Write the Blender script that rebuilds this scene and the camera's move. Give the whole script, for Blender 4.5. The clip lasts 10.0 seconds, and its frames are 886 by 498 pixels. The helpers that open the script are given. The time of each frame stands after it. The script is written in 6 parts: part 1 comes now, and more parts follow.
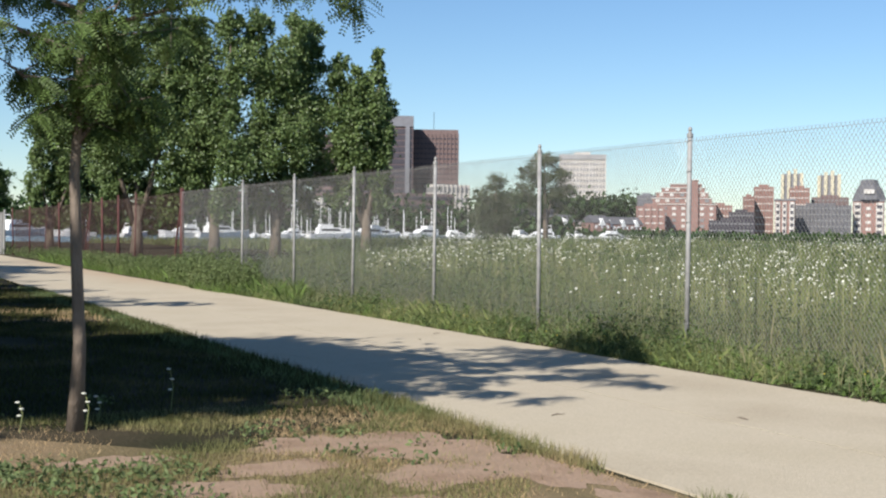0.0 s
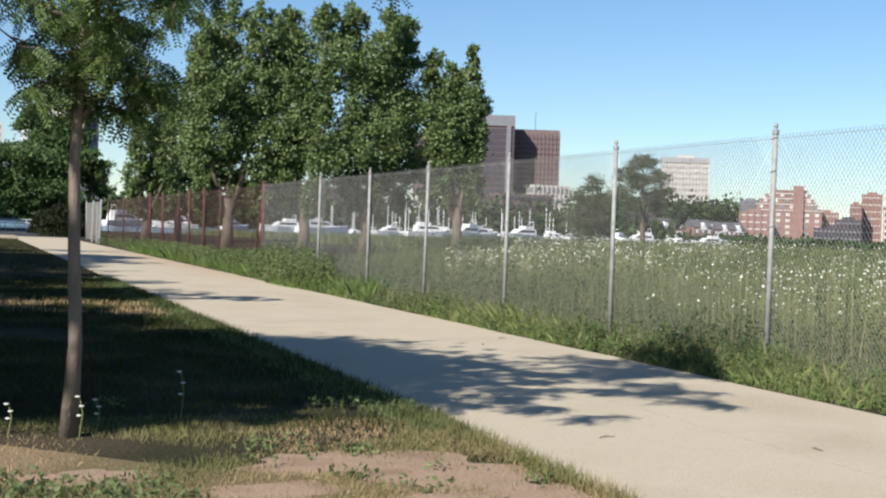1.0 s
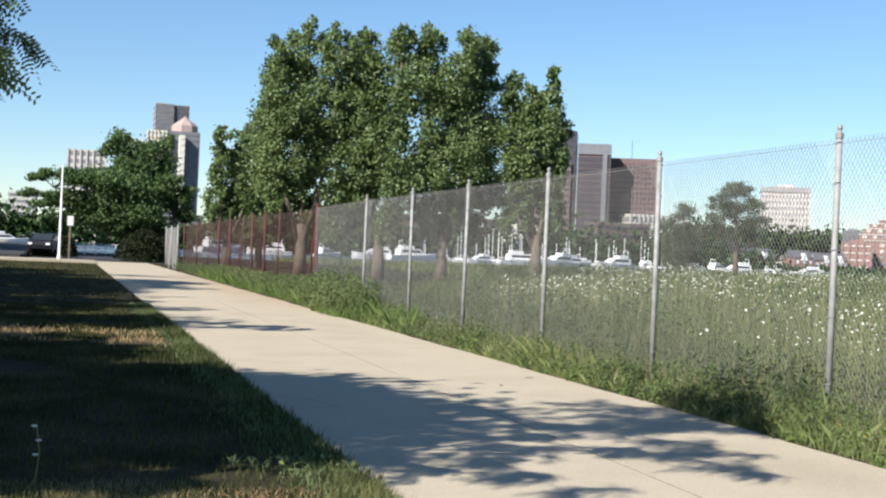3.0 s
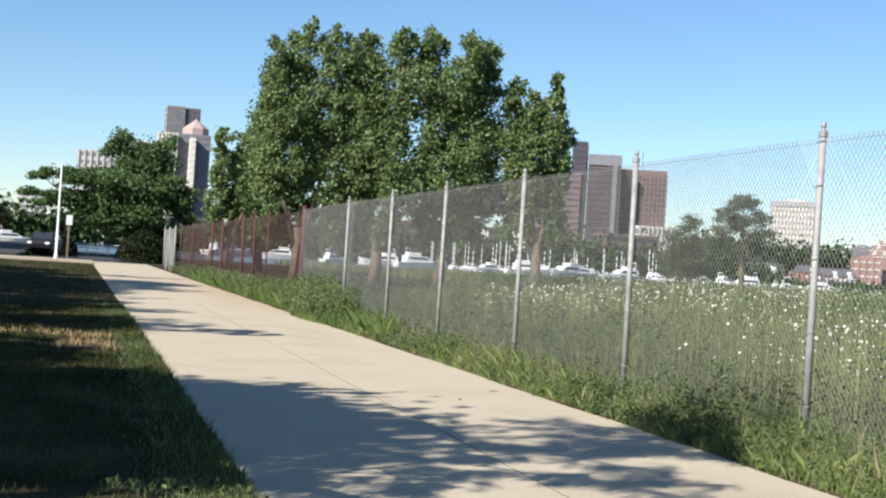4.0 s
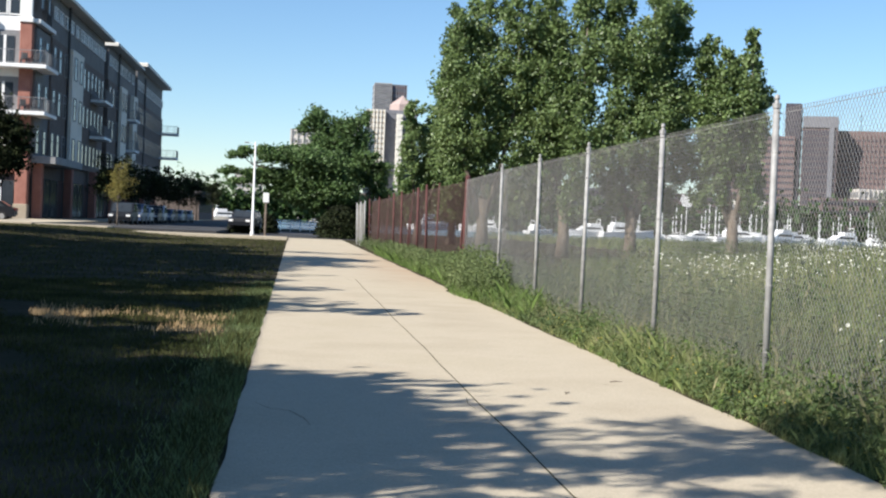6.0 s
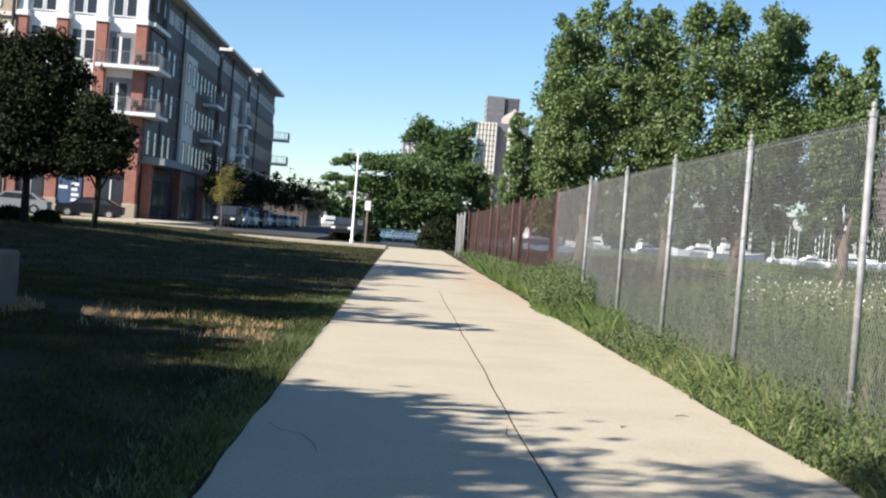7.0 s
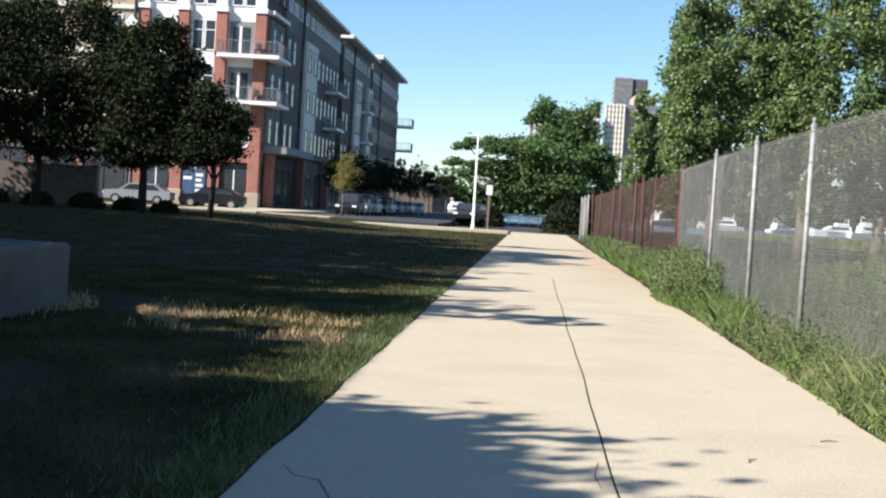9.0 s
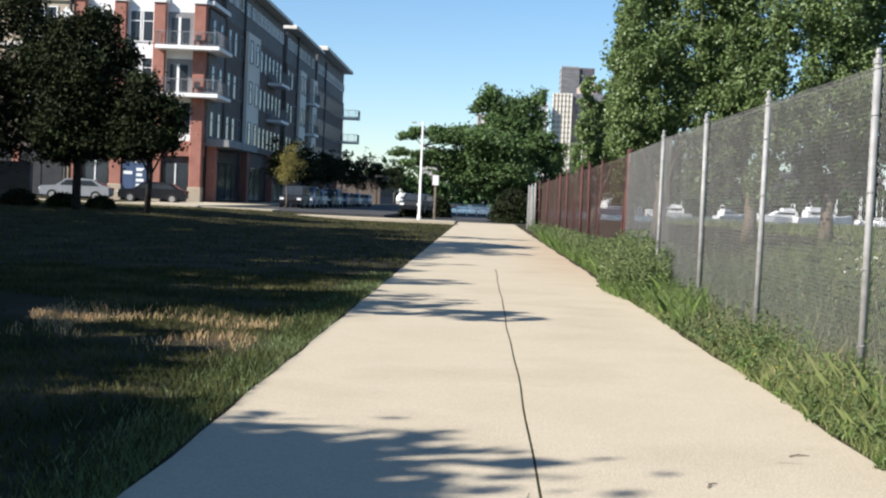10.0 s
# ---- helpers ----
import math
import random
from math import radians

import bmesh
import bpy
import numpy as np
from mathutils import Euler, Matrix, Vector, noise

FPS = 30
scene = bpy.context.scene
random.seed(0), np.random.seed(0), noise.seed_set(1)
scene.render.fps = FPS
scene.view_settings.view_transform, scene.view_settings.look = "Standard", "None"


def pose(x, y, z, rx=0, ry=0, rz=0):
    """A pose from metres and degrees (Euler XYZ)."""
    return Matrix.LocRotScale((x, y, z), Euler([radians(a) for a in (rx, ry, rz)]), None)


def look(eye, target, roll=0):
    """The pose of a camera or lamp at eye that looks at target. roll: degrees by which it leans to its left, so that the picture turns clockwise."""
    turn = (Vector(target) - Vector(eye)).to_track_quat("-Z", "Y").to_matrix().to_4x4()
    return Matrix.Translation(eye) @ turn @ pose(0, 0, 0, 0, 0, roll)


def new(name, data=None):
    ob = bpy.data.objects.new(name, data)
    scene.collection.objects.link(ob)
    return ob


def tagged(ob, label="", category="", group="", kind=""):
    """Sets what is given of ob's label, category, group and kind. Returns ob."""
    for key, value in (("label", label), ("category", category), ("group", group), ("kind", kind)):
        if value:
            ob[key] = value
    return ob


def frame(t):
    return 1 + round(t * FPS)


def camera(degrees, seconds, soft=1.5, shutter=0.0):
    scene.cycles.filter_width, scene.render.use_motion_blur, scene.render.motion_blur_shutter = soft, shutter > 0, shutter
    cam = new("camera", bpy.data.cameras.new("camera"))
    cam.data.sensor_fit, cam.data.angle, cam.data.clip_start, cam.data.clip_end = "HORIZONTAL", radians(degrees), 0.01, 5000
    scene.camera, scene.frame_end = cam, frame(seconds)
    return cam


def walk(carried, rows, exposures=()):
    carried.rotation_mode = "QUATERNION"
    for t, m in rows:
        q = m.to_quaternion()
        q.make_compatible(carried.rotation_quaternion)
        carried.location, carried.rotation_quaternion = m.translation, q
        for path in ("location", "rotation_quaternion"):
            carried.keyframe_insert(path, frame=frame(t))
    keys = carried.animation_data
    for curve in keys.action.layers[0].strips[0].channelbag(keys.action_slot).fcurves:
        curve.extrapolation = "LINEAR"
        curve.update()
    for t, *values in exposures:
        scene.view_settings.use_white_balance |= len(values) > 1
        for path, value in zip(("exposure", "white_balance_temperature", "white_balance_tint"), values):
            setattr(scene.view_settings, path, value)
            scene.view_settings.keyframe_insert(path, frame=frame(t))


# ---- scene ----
cam = camera(38.29, 10.0, soft=2.2)
PATH = [
    (0, -4.004, 4.010, 1.328, 89.39, -0.67, -25.17),
    (0.5, -3.616, 4.354, 1.312, 89.25, 0.18, -21.78),
    (1, -3.253, 4.689, 1.325, 89.26, -2.10, -20.72),
    (1.5, -2.925, 5.048, 1.322, 89.42, -1.88, -20.67),
    (2, -2.485, 5.445, 1.310, 89.25, 0.14, -19.66),
    (2.5, -2.117, 5.855, 1.284, 88.78, -1.44, -17.59),
    (2.7, -1.965, 6.049, 1.304, 89.95, -1.78, -16.76),
    (3.8, -1.147, 6.819, 1.290, 90.83, -4.01, -16.75),
    (4, -0.998, 7.020, 1.286, 90.71, -3.67, -16.02),
    (4.5, -0.645, 7.372, 1.276, 90.09, -2.78, -16.18),
    (5, -0.286, 7.741, 1.300, 89.24, -5.37, -15.52),
    (5.5, 0.049, 8.109, 1.311, 88.42, -4.97, -9.88),
    (6, 0.341, 8.481, 1.342, 88.92, -2.50, -6.66),
    (6.2, 0.481, 8.638, 1.366, 89.36, -4.44, -5.06),
    (7.3, 0.983, 9.660, 1.329, 89.18, -3.58, -0.73),
    (7.5, 1.026, 9.819, 1.327, 89.53, -2.50, -0.58),
    (8, 1.113, 10.524, 1.313, 89.47, -4.74, 2.74),
    (8.5, 1.201, 10.960, 1.315, 88.63, -2.77, 3.69),
    (9, 1.294, 11.423, 1.335, 88.14, -3.52, 4.00),
    (9.5, 1.345, 12.012, 1.320, 88.02, -4.67, 3.59),
    (10, 1.466, 12.647, 1.305, 87.87, -2.58, 1.74),
]
walk(cam, [(t, pose(*row)) for t, *row in PATH], [(0, 0.46), (2.5, 0.70), (6, 0.76), (7.5, 0.9), (8.5, 0.96), (9.5, 0.94), (10, 0.80)])

# ---------------------------------------------------------------- light
SUN_ELEVATION = 36.0
SUN_DIR = Vector((-0.86, -0.51, 0.0)).normalized()  # towards the sun, on the ground

world = bpy.data.worlds.new("sky")
scene.world = world
world.use_nodes = True
wn = world.node_tree
sky = wn.nodes.new("ShaderNodeTexSky")
sky.sky_type = "NISHITA"
sky.sun_disc = False
sky.sun_elevation = radians(SUN_ELEVATION)
sky.sun_rotation = math.atan2(SUN_DIR.x, SUN_DIR.y)
sky.air_density, sky.dust_density, sky.ozone_density = 1.0, 0.0, 5.0
sky_tone = wn.nodes.new("ShaderNodeHueSaturation")
sky_tone.inputs["Saturation"].default_value = 1.06
wn.links.new(sky.outputs[0], sky_tone.inputs["Color"])
wn.links.new(sky_tone.outputs[0], wn.nodes["Background"].inputs[0])
wn.nodes["Background"].inputs[1].default_value = 0.088

sun = new("sun", bpy.data.lights.new("sun", "SUN"))
sun.data.energy, sun.data.angle, sun.data.color = 5.0, radians(0.5), (1.0, 0.955, 0.90)
sun_up = math.sin(radians(SUN_ELEVATION))
sun_flat = math.cos(radians(SUN_ELEVATION))
sun.matrix_world = look((SUN_DIR.x * sun_flat * 50, SUN_DIR.y * sun_flat * 50, sun_up * 50), (0, 0, 0))


# ---------------------------------------------------------------- materials
def material(name, colours, scale=4.0, rough=0.85, metal=0.0, bump=0.0, fine=None, spec=0.3, stretch=(1, 1, 1), per_piece=0.0, leaf=0.0, detail=6.0):
    """A surface of noise-mixed colours, with a second finer grain and relief."""
    m = bpy.data.materials.new(name)
    m.use_nodes = True
    nt = m.node_tree
    b = nt.nodes["Principled BSDF"]
    b.inputs["Roughness"].default_value = rough
    b.inputs["Metallic"].default_value = metal
    b.inputs["Specular IOR Level"].default_value = spec
    tc = nt.nodes.new("ShaderNodeTexCoord")
    mp = nt.nodes.new("ShaderNodeMapping")
    mp.inputs["Scale"].default_value = stretch
    nt.links.new(tc.outputs["Object"], mp.inputs[0])
    n1 = nt.nodes.new("ShaderNodeTexNoise")
    n1.inputs["Scale"].default_value = scale
    n1.inputs["Detail"].default_value = detail
    nt.links.new(mp.outputs[0], n1.inputs["Vector"])
    ramp = nt.nodes.new("ShaderNodeValToRGB")
    el = ramp.color_ramp.elements
    while len(el) < len(colours):
        el.new(0.5)
    for i, c in enumerate(colours):
        el[i].position = 0.28 + 0.44 * i / max(1, len(colours) - 1)
        el[i].color = (*c, 1)
    nt.links.new(n1.outputs["Fac"], ramp.inputs[0])
    colour = ramp.outputs[0]
    n2 = nt.nodes.new("ShaderNodeTexNoise")
    n2.inputs["Scale"].default_value = fine or scale * 14
    n2.inputs["Detail"].default_value = 3
    nt.links.new(mp.outputs[0], n2.inputs["Vector"])
    mix = nt.nodes.new("ShaderNodeMix")
    mix.data_type, mix.blend_type = "RGBA", "OVERLAY"
    mix.inputs[0].default_value = 0.35
    nt.links.new(colour, mix.inputs[6])
    nt.links.new(n2.outputs["Color"], mix.inputs[7])
    hsv0 = nt.nodes.new("ShaderNodeRGBToBW")
    nt.links.new(n2.outputs["Color"], hsv0.inputs[0])
    nt.links.new(hsv0.outputs[0], mix.inputs[7])
    colour = mix.outputs[2]
    if per_piece:
        hsv = nt.nodes.new("ShaderNodeHueSaturation")
        if leaf:
            rnd = nt.nodes.new("ShaderNodeNewGeometry").outputs["Random Per Island"]
        else:
            rnd = nt.nodes.new("ShaderNodeObjectInfo").outputs["Random"]
        mr = nt.nodes.new("ShaderNodeMapRange")
        mr.inputs[3].default_value, mr.inputs[4].default_value = 1 - per_piece, 1 + per_piece
        nt.links.new(rnd, mr.inputs[0])
        nt.links.new(mr.outputs[0], hsv.inputs["Value"])
        nt.links.new(colour, hsv.inputs["Color"])
        colour = hsv.outputs[0]
    nt.links.new(colour, b.inputs["Base Color"])
    if bump:
        bp = nt.nodes.new("ShaderNodeBump")
        bp.inputs["Strength"].default_value = bump
        bp.inputs["Distance"].default_value = 0.02
        nt.links.new(n2.outputs["Fac"], bp.inputs["Height"])
        nt.links.new(bp.outputs[0], b.inputs["Normal"])
    if leaf:
        tr = nt.nodes.new("ShaderNodeBsdfTranslucent")
        nt.links.new(colour, tr.inputs[0])
        ms = nt.nodes.new("ShaderNodeMixShader")
        ms.inputs[0].default_value = leaf
        nt.links.new(b.outputs[0], ms.inputs[1])
        nt.links.new(tr.outputs[0], ms.inputs[2])
        nt.links.new(ms.outputs[0], nt.nodes["Material Output"].inputs[0])
    return m


M_CONCRETE = material("path_concrete", [(0.42, 0.355, 0.258), (0.485, 0.418, 0.31), (0.45, 0.385, 0.278)], 0.55, 0.95, bump=0.25, fine=60, spec=0.06)
# soil tone lowered, carrying part of the shade on the lawn
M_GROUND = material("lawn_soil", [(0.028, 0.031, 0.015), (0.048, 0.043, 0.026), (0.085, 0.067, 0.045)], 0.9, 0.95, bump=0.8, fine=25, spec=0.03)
M_LAWN = material("lawn_blades", [(0.13, 0.16, 0.06), (0.22, 0.21, 0.09), (0.38, 0.29, 0.16)], 0.9, 0.85, per_piece=0.35, leaf=0.3, spec=0.08)
M_BARE = material("bare_soil", [(0.25, 0.165, 0.105), (0.34, 0.235, 0.16), (0.28, 0.20, 0.13)], 2.5, 0.95, bump=0.6, fine=40)
# darker copy of the lawn blades, tree shade put into the colour
M_LAWN_SHADE = material("lawn_shade", [(0.036, 0.045, 0.016), (0.066, 0.072, 0.026), (0.12, 0.112, 0.048)], 0.9, 0.85, per_piece=0.35, leaf=0.25, spec=0.05)
M_DRY = material("dry_turf", [(0.12, 0.10, 0.05), (0.21, 0.16, 0.09), (0.28, 0.20, 0.125)], 1.1, 0.95, bump=0.8, fine=35, spec=0.05)
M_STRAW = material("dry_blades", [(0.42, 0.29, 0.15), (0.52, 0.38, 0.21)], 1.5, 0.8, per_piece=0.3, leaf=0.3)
M_MEADOW = material("meadow_blades", [(0.10, 0.145, 0.042), (0.17, 0.205, 0.072), (0.29, 0.28, 0.135)], 0.22, 0.7, per_piece=0.35, leaf=0.35)
M_WEED = material("weed_leaves", [(0.10, 0.145, 0.05), (0.19, 0.23, 0.095)], 0.8, 0.6, per_piece=0.35, leaf=0.35)
M_WEED_DARK = material("weed_leaves_dark", [(0.062, 0.10, 0.034), (0.12, 0.165, 0.06)], 0.9, 0.6, per_piece=0.4, leaf=0.3)
M_WEED_BRIGHT = material("weed_leaves_bright", [(0.10, 0.165, 0.035), (0.18, 0.26, 0.075)], 0.7, 0.55, per_piece=0.35, leaf=0.35)
M_VERGE = material("verge_blades", [(0.15, 0.20, 0.06), (0.25, 0.28, 0.105), (0.36, 0.34, 0.17)], 0.5, 0.7, per_piece=0.35, leaf=0.35)
M_YELLOW = material("flower_yellow", [(0.62, 0.50, 0.05), (0.72, 0.60, 0.10)], 5, 0.7, leaf=0.2)
M_FLOWER = material("flower_white", [(0.72, 0.71, 0.60), (0.80, 0.79, 0.68)], 5, 0.8, leaf=0.2, per_piece=0.1)
M_BARK = material("bark", [(0.12, 0.09, 0.065), (0.22, 0.18, 0.14)], 6, 0.9, bump=0.8, stretch=(1, 1, 0.3), fine=50)
M_BARK_PALE = material("bark_pale", [(0.14, 0.11, 0.085), (0.25, 0.20, 0.155)], 9, 0.85, bump=0.5, stretch=(1, 1, 0.35), fine=60)
M_LEAF_POPLAR = material("leaf_poplar", [(0.115, 0.175, 0.055), (0.20, 0.265, 0.10)], 0.35, 0.42, per_piece=0.36, leaf=0.34, spec=0.45)
M_LEAF_LOCUST = material("leaf_locust", [(0.07, 0.115, 0.03), (0.12, 0.175, 0.05)], 1.2, 0.55, per_piece=0.4, leaf=0.25)
# darker copy of the bark, shade under the crowns put into the colour
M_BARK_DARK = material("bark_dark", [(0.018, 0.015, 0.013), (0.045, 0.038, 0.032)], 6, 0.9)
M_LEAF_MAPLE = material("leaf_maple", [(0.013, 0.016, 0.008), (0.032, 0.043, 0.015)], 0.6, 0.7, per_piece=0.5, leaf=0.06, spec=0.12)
M_LEAF_ROAD = material("leaf_shade_tree", [(0.03, 0.062, 0.018), (0.06, 0.105, 0.03)], 0.6, 0.55, per_piece=0.4, leaf=0.22)
M_LEAF_STREET = material("leaf_street_tree", [(0.065, 0.115, 0.035), (0.115, 0.18, 0.06)], 0.6, 0.5, per_piece=0.4, leaf=0.25)
M_LEAF_YELLOW = material("leaf_yellow", [(0.17, 0.16, 0.04), (0.26, 0.21, 0.06)], 0.8, 0.6, per_piece=0.3, leaf=0.3)
M_LEAF_SCRUB = material("leaf_scrub", [(0.095, 0.118, 0.065), (0.15, 0.178, 0.095)], 0.4, 0.7, per_piece=0.35, leaf=0.25)
M_GALV = material("galvanised_steel", [(0.25, 0.245, 0.235), (0.38, 0.375, 0.36)], 9, 0.65, metal=0.25, bump=0.1)
M_WIRE = material("galvanised_wire", [(0.25, 0.24, 0.225), (0.34, 0.33, 0.31)], 3, 0.55, metal=0.3)
M_RUST = material("rusty_steel", [(0.08, 0.034, 0.032), (0.125, 0.052, 0.046)], 7, 0.85, bump=0.4)
M_RUST_WIRE = material("rusty_wire", [(0.09, 0.06, 0.05), (0.13, 0.085, 0.075)], 3, 0.85)
M_BLOCK = material("cast_concrete", [(0.095, 0.088, 0.078), (0.15, 0.138, 0.122)], 2.2, 0.95, bump=0.3, fine=50, spec=0.08)
M_ASPHALT = material("asphalt", [(0.045, 0.045, 0.047), (0.065, 0.064, 0.062)], 1.2, 0.9, bump=0.3, fine=70)
M_WATER = material("harbour_water", [(0.05, 0.075, 0.10), (0.08, 0.11, 0.14)], 0.3, 0.18, spec=0.5, bump=0.3, fine=2)
M_WHITE = material("white_paint", [(0.74, 0.73, 0.70), (0.82, 0.81, 0.79)], 2, 0.6)
M_CREAM = material("pale_stucco", [(0.66, 0.62, 0.54), (0.74, 0.70, 0.62)], 0.4, 0.85)
M_BRICK = material("red_brick", [(0.27, 0.115, 0.085), (0.36, 0.165, 0.125)], 1.5, 0.9, fine=18, bump=0.2)
M_BRICK_BROWN = material("brown_brick", [(0.105, 0.085, 0.075), (0.155, 0.125, 0.11)], 1.5, 0.9, fine=18, bump=0.2)
M_TAN = material("tan_brick", [(0.36, 0.29, 0.21), (0.43, 0.36, 0.27)], 1.2, 0.9, fine=18)
M_TEAL = material("teal_banner", [(0.02, 0.09, 0.10), (0.03, 0.12, 0.13)], 1, 0.7)
M_LETTER = material("banner_letter", [(0.75, 0.76, 0.74), (0.8, 0.8, 0.78)], 2, 0.7)
M_GLASS = material("window_glass", [(0.025, 0.03, 0.035), (0.05, 0.06, 0.07)], 0.3, 0.12, spec=0.35)
M_DARK = material("dark_metal", [(0.03, 0.03, 0.032), (0.05, 0.05, 0.052)], 2, 0.5)
M_GREY = material("grey_panel", [(0.20, 0.20, 0.20), (0.27, 0.27, 0.27)], 0.6, 0.7)
# darker copy of the grey panel, with the long side's shade in it
M_PANEL_SHADE = material("shaded_panel", [(0.115, 0.11, 0.108), (0.165, 0.158, 0.152)], 0.6, 0.75)
M_PURPLE = material("grey_brown_tower", [(0.15, 0.105, 0.10), (0.19, 0.135, 0.125)], 0.03, 0.8)
M_PURPLE_DARK = material("dark_tower", [(0.055, 0.05, 0.06), (0.08, 0.07, 0.08)], 0.03, 0.4)
M_TOWER_PALE = material("pale_tower", [(0.55, 0.51, 0.46), (0.62, 0.58, 0.53)], 0.02, 0.85)
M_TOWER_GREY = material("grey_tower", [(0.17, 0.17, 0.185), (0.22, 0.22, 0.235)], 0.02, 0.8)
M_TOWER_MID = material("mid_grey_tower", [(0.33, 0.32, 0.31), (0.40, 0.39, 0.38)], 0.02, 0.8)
# far brick and yellow are greyed, distance haze mixed into their colours
M_CITY_BRICK = material("city_brick", [(0.25, 0.145, 0.12), (0.32, 0.20, 0.17)], 0.05, 0.9)
M_TOWER_YELLOW = material("yellow_tower", [(0.52, 0.46, 0.32), (0.60, 0.54, 0.40)], 0.05, 0.85)
M_SLATE = material("slate_roof", [(0.10, 0.10, 0.11), (0.16, 0.155, 0.16)], 0.2, 0.8)
M_ROOF_ROSE = material("rose_roof", [(0.38, 0.29, 0.26), (0.44, 0.34, 0.30)], 0.1, 0.8)
M_RUBBER = material("tyre_rubber", [(0.02, 0.02, 0.02), (0.035, 0.035, 0.035)], 5, 0.85)
M_CAR_DARK = material("dark_car_paint", [(0.012, 0.013, 0.016), (0.02, 0.022, 0.026)], 1, 0.35, spec=0.2)
M_CAR_SILVER = material("silver_car_paint", [(0.38, 0.40, 0.42), (0.45, 0.47, 0.49)], 1, 0.3, metal=0.4)
M_CAR_BLUE = material("blue_car_paint", [(0.05, 0.08, 0.14), (0.07, 0.10, 0.18)], 1, 0.3, spec=0.6)
M_LAMP_RED = material("tail_lamp", [(0.35, 0.02, 0.02), (0.45, 0.03, 0.03)], 2, 0.3)
M_STALK = material("ripe_stalks", [(0.30, 0.29, 0.15), (0.42, 0.38, 0.22)], 1.0, 0.8, leaf=0.3, per_piece=0.3)
M_STEM = material("weed_stem", [(0.16, 0.20, 0.07), (0.26, 0.25, 0.12)], 1.0, 0.8, leaf=0.2, per_piece=0.3)


def stain_concrete():
    """Rusty dirt washed on to the path's edge, where the old fence begins."""
    nt = M_CONCRETE.node_tree
    b = nt.nodes["Principled BSDF"]
    old = b.inputs["Base Color"].links[0].from_socket
    tc = nt.nodes.new("ShaderNodeTexCoord")
    sep = nt.nodes.new("ShaderNodeSeparateXYZ")
    nt.links.new(tc.outputs["Object"], sep.inputs[0])
    noise_node = nt.nodes.new("ShaderNodeTexNoise")
    noise_node.inputs["Scale"].default_value = 0.6
    nt.links.new(tc.outputs["Object"], noise_node.inputs["Vector"])
    factors = [noise_node.outputs["Fac"]]
    for socket, lo, hi in ((sep.outputs[0], 1.6, 3.7), (sep.outputs[1], 31.0, 42.0), (sep.outputs[1], 75.0, 50.0)):
        mr = nt.nodes.new("ShaderNodeMapRange")
        mr.interpolation_type = "SMOOTHSTEP"
        mr.inputs[1].default_value, mr.inputs[2].default_value = min(lo, hi), max(lo, hi)
        mr.inputs[3].default_value, mr.inputs[4].default_value = (0, 1) if lo < hi else (1, 0)
        nt.links.new(socket, mr.inputs[0])
        factors.append(mr.outputs[0])
    out = factors[0]
    for f in factors[1:]:
        mul = nt.nodes.new("ShaderNodeMath")
        mul.operation = "MULTIPLY"
        nt.links.new(out, mul.inputs[0])
        nt.links.new(f, mul.inputs[1])
        out = mul.outputs[0]
    mul = nt.nodes.new("ShaderNodeMath")
    mul.operation, mul.use_clamp = "MULTIPLY", True
    mul.inputs[1].default_value = 1.1
    nt.links.new(out, mul.inputs[0])
    mix = nt.nodes.new("ShaderNodeMix")
    mix.data_type = "RGBA"
    mix.inputs[7].default_value = (0.42, 0.30, 0.20, 1)
    nt.links.new(mul.outputs[0], mix.inputs[0])
    nt.links.new(old, mix.inputs[6])
    nt.links.new(mix.outputs[2], b.inputs["Base Color"])


stain_concrete()

